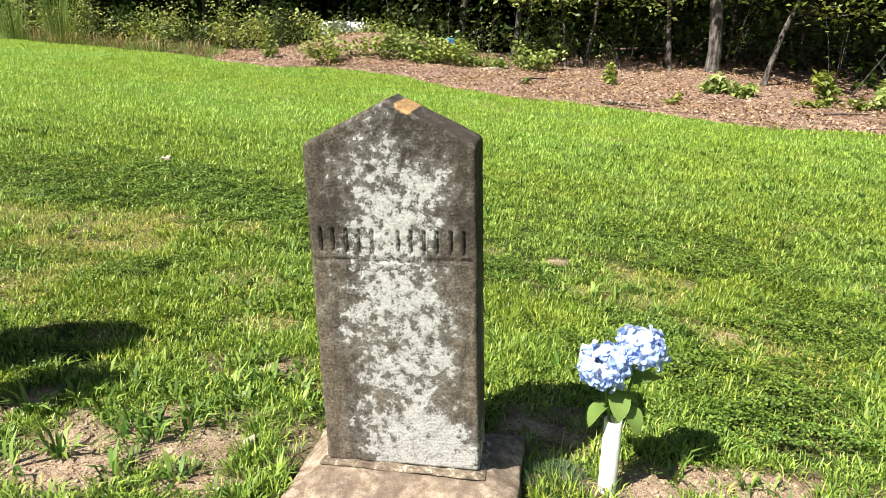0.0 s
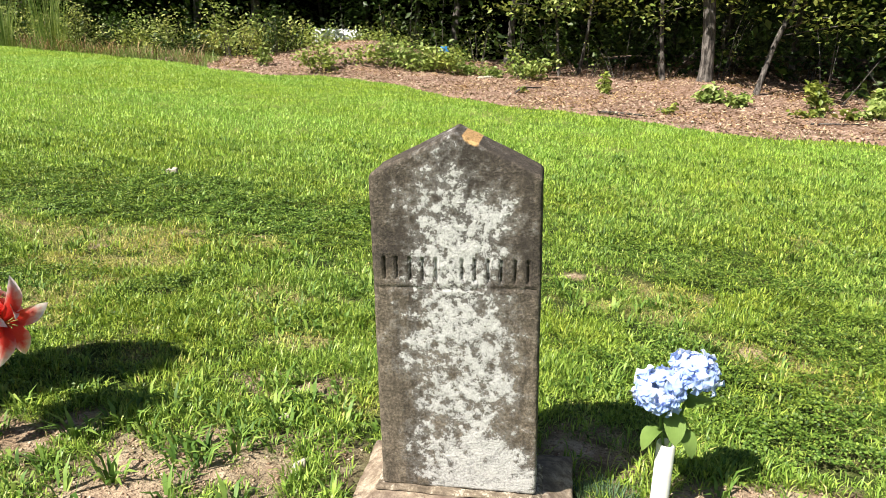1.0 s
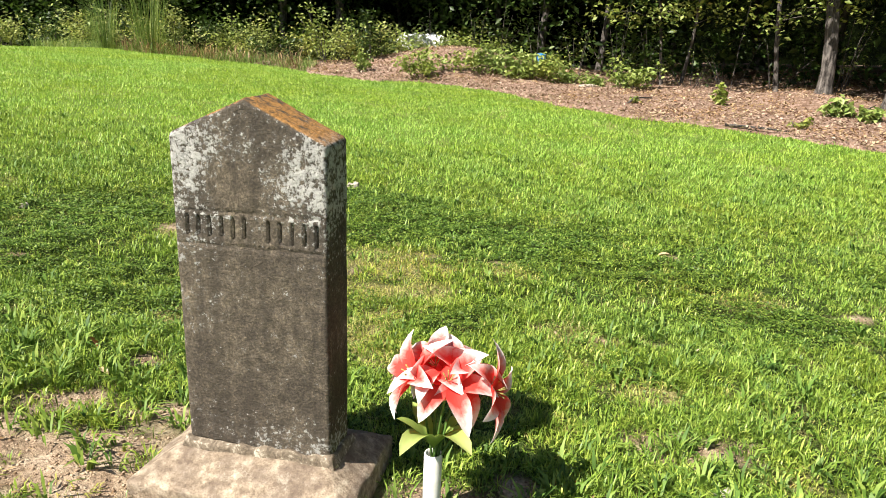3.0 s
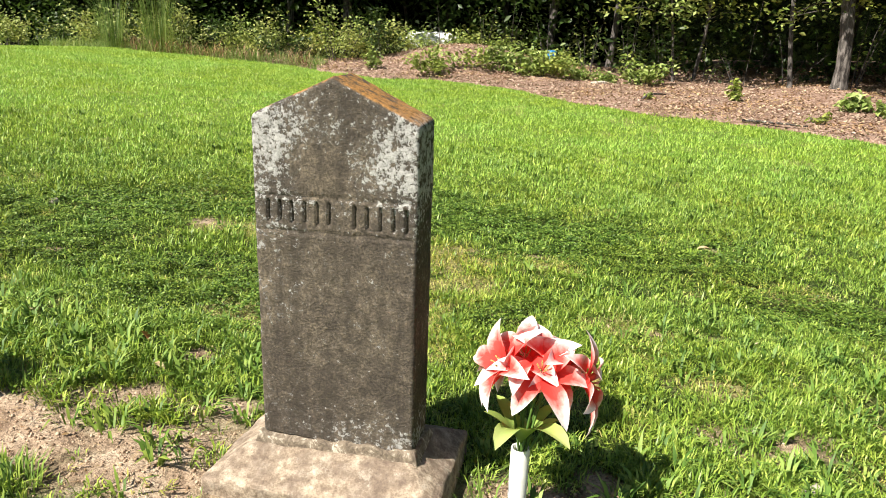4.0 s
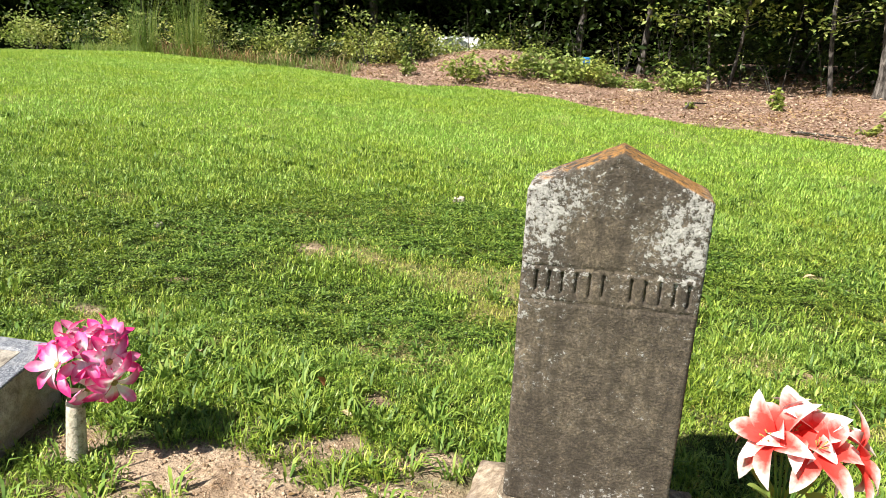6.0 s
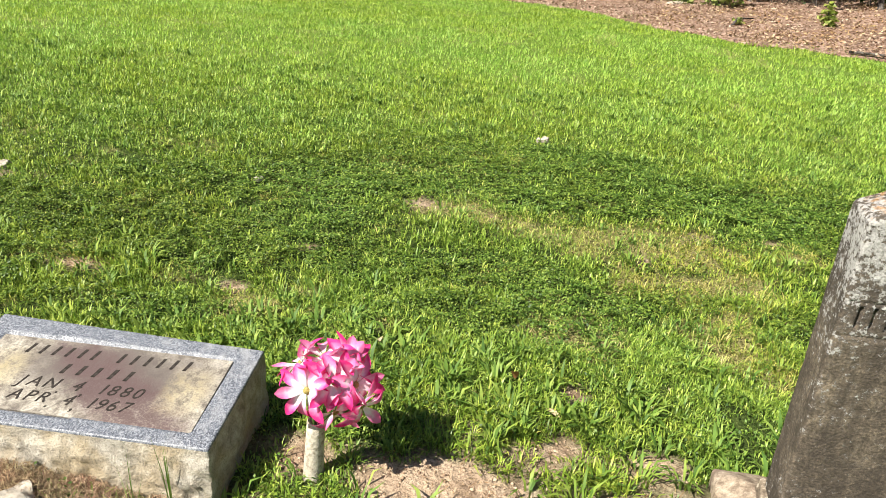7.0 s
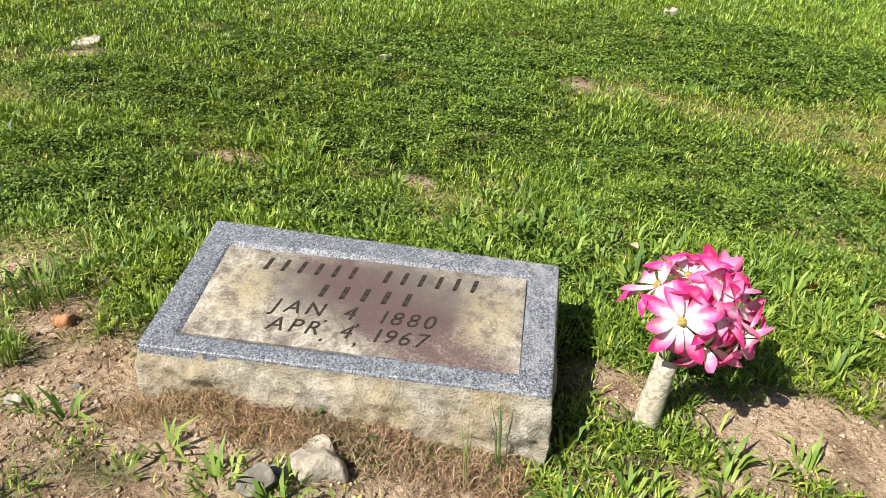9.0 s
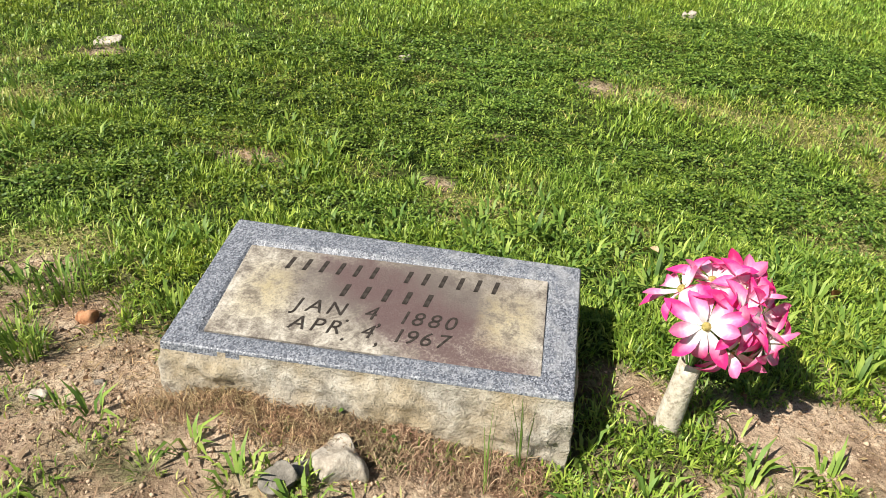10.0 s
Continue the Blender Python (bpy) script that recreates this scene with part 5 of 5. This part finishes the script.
tree(2.30, 13.1, 0.026, 5, (-0.16, 0.0), (1200, 1.8, 1.5, 6, 0.18), "slim pale sapling leaning out of the woods", 5.0, 2, ((-0.5, -0.5, 1.2, 0.5, 100), (-1.1, -0.4, 1.3, 0.45, 80), (-0.1, -0.6, 1.3, 0.5, 100)))
tree(2.62, 13.2, 0.03, 5, (0.10, 0.0), (1200, 1.8, 1.5, 6, 0.18), "slim forked pale sapling by the bed", 6.0, 3, ((0.45, -0.5, 1.22, 0.5, 100), (0.0, -0.5, 1.4, 0.5, 100)))
tree(5.10, 15.6, 0.04, 6, (0.02, 0.0), (1200, 2.0, 1.6, 7, 0.2), "thin straight sapling inside the woods", 7.0, 2)
tree(6.9, 10.6, 0.07, 7, (0.05, 0.0), (2600, 2.6, 1.5, 7, 0.24), "dark trunk in the shaded woods", 8.0)
wood = np.random.default_rng(21)
for k in range(26):
    x = -12.5 + k * 1.02 + wood.uniform(-0.4, 0.4)
    y = float(back(x)) + wood.uniform(1.0, 6.5)
    tree(x, y, wood.uniform(0.03, 0.13), wood.uniform(6, 9), (wood.uniform(-0.06, 0.06), 0.0), (2300, 2.7, 1.4 + 0.05 * (y - 12), 8, 0.32),
         "dark tree trunk deep in the shaded woods", 10.0 + k, 2)


def shrub(x, y, w, d, h, n, size, mat, label, category="shrub", group="shrubs", slim=0.55, name="shrub", base=0.03):
    """Thin stems under an uneven heap of separate leaves."""
    x, y = x * FAR, y * FAR
    ob = empty(name, pose(x, y, float(land(x, y)) + base), label, category, group)
    k = max(4, int(n / 70))
    tips = np.stack([RNG.normal(0, 0.42, k) * w, RNG.normal(0, 0.42, k) * d, h * RNG.uniform(0.35, 1.0, k)], 1)
    parts = [tube([(t[0] * 0.2, t[1] * 0.2, -0.03), (t[0] * 0.6, t[1] * 0.6, t[2] * 0.6), tuple(t)], [0.008, 0.006, 0.003], 4, False) for t in tips]
    V, F = joined(parts)
    under("branchwork", mesh_of("branchwork", V, F, BARK), ob)
    which = RNG.integers(0, k, n)
    s = RNG.uniform(0.25, 1.0, n)[:, None]
    P = tips[which] * (1 - (1 - s) * (0.75, 0.75, 0.9)) + RNG.standard_normal((n, 3)) * (w * 0.13, d * 0.13, h * 0.10)
    P[:, 2] = np.maximum(P[:, 2], 0.01)
    V, F = leaves(P, RNG.uniform(0.65, 1.3, n) * size, 0.15, mat, "foliage", slim, 0.7)
    under("foliage", mesh_of("foliage", V, F, mat), ob)
    return ob


bed = "low leafy green plant on the mulch bed"
for x, y, w, d, h, n, s in ((-1.93, 12.45, 0.55, 0.4, 0.38, 260, 0.075), (-0.75, 13.2, 0.9, 0.5, 0.5, 520, 0.085), (-0.05, 12.9, 0.8, 0.5, 0.42, 460, 0.08),
                            (0.45, 12.8, 0.6, 0.4, 0.3, 260, 0.07), (1.05, 12.6, 0.5, 0.35, 0.24, 170, 0.07), (1.6, 12.45, 0.6, 0.4, 0.42, 300, 0.08),
                            (2.55, 10.7, 0.28, 0.22, 0.30, 70, 0.08), (3.72, 9.75, 0.36, 0.3, 0.24, 90, 0.10), (3.98, 9.4, 0.36, 0.3, 0.20, 90, 0.09),
                            (5.05, 9.1, 0.45, 0.35, 0.30, 130, 0.10), (5.3, 8.5, 0.5, 0.3, 0.2, 120, 0.09), (5.62, 9.0, 0.45, 0.3, 0.28, 120, 0.10),
                            (4.55, 8.6, 0.4, 0.2, 0.12, 60, 0.07), (1.3, 10.6, 0.16, 0.14, 0.1, 30, 0.06), (2.8, 8.75, 0.2, 0.16, 0.12, 40, 0.06), (-3.1, 12.9, 0.35, 0.3, 0.35, 140, 0.07)):
    shrub(x, y, w, d, h * 1.3, int(n * 1.7), s * 1.2, SHRUB, bed)
brushy = np.random.default_rng(5)
for k in range(20):
    x = -12.6 + k * 0.50 + brushy.uniform(-0.15, 0.15)
    y = float(bed_edge(x)) + 0.5 + brushy.uniform(-0.2, 0.9) + max(0, x + 5) * 0.55
    shrub(x, y, 0.85, 0.7, brushy.uniform(0.65, 1.2), 620, 0.08, (BRUSH, SHRUB, BRUSH, SHADED_LEAF)[k % 4], "sunlit tangled green brush along the lawn edge", "brush", "brush")
shrub(0.1, 13.35, 0.6, 0.4, 0.55, 420, 0.09, SHRUB, bed)
shrub(-2.75, 17.0, 0.9, 0.5, 0.85, 420, 0.09, SHRUB, "sunlit leafy shrubs at the woods edge")
shrub(-1.9, 17.0, 0.8, 0.5, 0.7, 320, 0.09, SHRUB, "sunlit leafy shrubs at the woods edge")
for k in range(5):
    x = -4.2 + k * 0.8
    shrub(x, 15.6 + 0.35 * k, 0.9, 0.6, 0.75, 420, 0.085, SHRUB, "sunlit leafy shrubs at the woods edge", "shrub", "shrubs")
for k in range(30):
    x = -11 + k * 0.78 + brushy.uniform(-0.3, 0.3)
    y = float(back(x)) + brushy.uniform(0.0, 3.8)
    shrub(x, y, 0.9, 0.8, brushy.uniform(0.7, 1.9), 320, 0.10, SHADED_LEAF, "shaded dark understorey bush in the woods", "shrub", "understorey bushes")

for k in range(16):
    x = -3.2 + k * 0.66 + brushy.uniform(-0.2, 0.2)
    y = float(back(x * FAR)) / FAR + brushy.uniform(-0.15, 0.5)
    shrub(x, y, 0.75, 0.5, brushy.uniform(0.9, 1.7), 90, 0.055, (SHRUB, SHADED_LEAF, SHADED_LEAF)[k % 3], "sparse leafy sapling growth at the woods edge", "shrub", "edge saplings")

for x, y, s in ((-8.15, 15.5, 1.0), (-9.15, 15.6, 0.8)):
    n = int(230 * s)
    a, d = RNG.uniform(0, 6.283, n), 0.36 * s * np.sqrt(RNG.random(n))
    px, py = x + np.cos(a) * d, y + np.sin(a) * d
    ob = blades(np.stack([px, py, land(px, py)], 1), RNG.uniform(0.7, 2.0, n) * s, RNG.uniform(0.004, 0.009, n), RNG.uniform(0.02, 0.36, n), a, REED, "tall_grass_clump", "tall pale green grass clump at the lawn edge")
    del ob["kind"]
    tagged(ob, "", "tall grass", "tall grass clumps")
n = 5000
x = RNG.uniform(-11, -4.2, n)
y = bed_edge(x) + RNG.uniform(-0.1, 1.0, n)
blades(np.stack([x, y, land(x, y)], 1), RNG.uniform(0.10, 0.38, n), RNG.uniform(0.005, 0.010, n), RNG.uniform(0.3, 1.3, n), RNG.uniform(0, 6.283, n), REED, "rough_grass", "rough unmown grass along the brush")
n = 600
x = RNG.uniform(-9, -4.4, n)
y = bed_edge(x) + RNG.uniform(-0.05, 0.35, n)
blades(np.stack([x, y, land(x, y)], 1), RNG.uniform(0.2, 0.55, n), RNG.uniform(0.008, 0.014, n), RNG.uniform(0.4, 1.3, n), RNG.uniform(0, 6.283, n), STRAW, "dead_stalks", "bleached dead grass stalks along the brush", "dead grass")


def stick(P, r, label):
    z = lambda x, y: float(land(x, y)) + 0.07
    V, F = tube([(x * FAR, y * FAR, z(x * FAR, y * FAR) + up) for x, y, up in P], [r * f for f in np.linspace(1, 0.4, len(P))], 6)
    tagged(new("stick", mesh_of("stick", V, F, BARK, True)), label, "stick", "fallen sticks")


stick([(1.12, 10.4, 0.0), (1.25, 10.6, 0.06), (1.38, 10.75, 0.05), (1.6, 11.0, 0.02)], 0.022, "fallen forked dark stick on the mulch")
stick([(3.9, 9.5, 0.0), (4.15, 9.9, 0.06), (4.45, 10.2, 0.08)], 0.02, "bent pale stick on the mulch")
stick([(2.0, 8.9, -0.02), (2.35, 8.6, 0.0), (2.6, 8.5, -0.01)], 0.018, "straight pale stick at the bed edge")
stick([(4.3, 8.1, 0.0), (4.9, 8.0, 0.02)], 0.015, "pale stick lying on the mulch")


def heap(name, x, y, size, up, mat, label, category, seed):
    V, F = block(size, min(size) * 0.25, (14, 8, 6), lambda a, b, c: (a * (1 - 0.25 * c / size[2]), b * (1 - 0.25 * c / size[2]), c), min(size) * 0.12, 0.01, seed)
    ob = new(name, mesh_of(name, V, F, mat, True))
    ob.matrix_basis = pose(x, y, float(land(x, y)) + up, 0, 0, 8)
    tagged(ob, label, category)


TARP, bt, bb = material("blue_tarp", 0.5, 0.4)
plug(bt, bb.inputs["Base Color"], ramp(bt, grain(bt, coords(bt), 8), (0.3, (0.01, 0.10, 0.36)), (0.7, (0.03, 0.25, 0.62))))
SHEET, ht, hbs = material("white_sheet", 0.6, 0.3)
plug(ht, hbs.inputs["Base Color"], ramp(ht, grain(ht, coords(ht), 5), (0.3, (0.60, 0.60, 0.60)), (0.7, (0.82, 0.82, 0.81))))
heap("blue_tarp", 0.16, 14.2, (0.20, 0.15, 0.44), 0.0, TARP, "blue tarpaulin bundle at the woods edge", "tarpaulin", 3.0)
heap("white_boat", -2.45, 18.2, (1.5, 0.7, 0.74), 0.0, SHEET, "white covered shape behind the brush", "covered boat", 5.0)


def far_woods():
    """A plain dark wall of distant woods that closes the view, the woodland shade painted into its colour."""
    pts = [(-40, 8), (-30, 20), (-18, 26), (0, 27), (14, 25), (22, 16), (26, 2)]
    xs = np.interp(np.linspace(0, 6, 120), range(7), [p[0] for p in pts])
    ys = np.interp(np.linspace(0, 6, 120), range(7), [p[1] for p in pts])
    zs = np.linspace(-1, 13, 40)
    V = []
    for z in zs:
        b = 0.9 * (soft(xs * 1.7 + z, ys + z * 2, 1.3, 20) - 0.5)
        V.append(np.stack([xs + b, ys + b, np.full(120, z) + 1.8 * (soft(xs, ys, 1.5, 21) - 0.5) * (z > 11)], 1))
    V = np.concatenate(V)
    i = (np.arange(39)[:, None] * 120 + np.arange(119)[None]).ravel()
    m, t, b = material("far_foliage_shade", 1.0, 0.0)
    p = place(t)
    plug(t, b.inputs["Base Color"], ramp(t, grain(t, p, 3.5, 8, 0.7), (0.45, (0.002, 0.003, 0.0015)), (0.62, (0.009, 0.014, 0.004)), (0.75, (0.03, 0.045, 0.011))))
    relief(t, b, grain(t, p, 3.5, 8, 0.7), 1.0, 0.3)
    tagged(new("backdrop", mesh_of("backdrop", V, np.stack([i, i + 1, i + 121, i + 120], 1), m, True)), "distant woods with shade painted in as near-black", "woods", kind="structure")


far_woods()
n = 42000
x = RNG.uniform(-15, 12, n)
y = np.interp(x, BACK_X, BACK_Y) + RNG.uniform(0.9, 5.5, n)
z = land(x, y) + 0.1 + 4.2 * RNG.random(n) ** 1.3
ok = soft(x * 1.3 + z, y + z * 1.7, 0.8, 23) > 0.42
V, F = leaves(np.stack([x, y, z], 1)[ok], RNG.uniform(0.08, 0.22, ok.sum()), 0.12, SHADED_LEAF, "woodland_foliage", 0.55, 0.5)
tagged(new("woodland_foliage", mesh_of("woodland_foliage", V, F, SHADED_LEAF)), "dark shaded leaves deep in the woods", "foliage", kind="stuff")
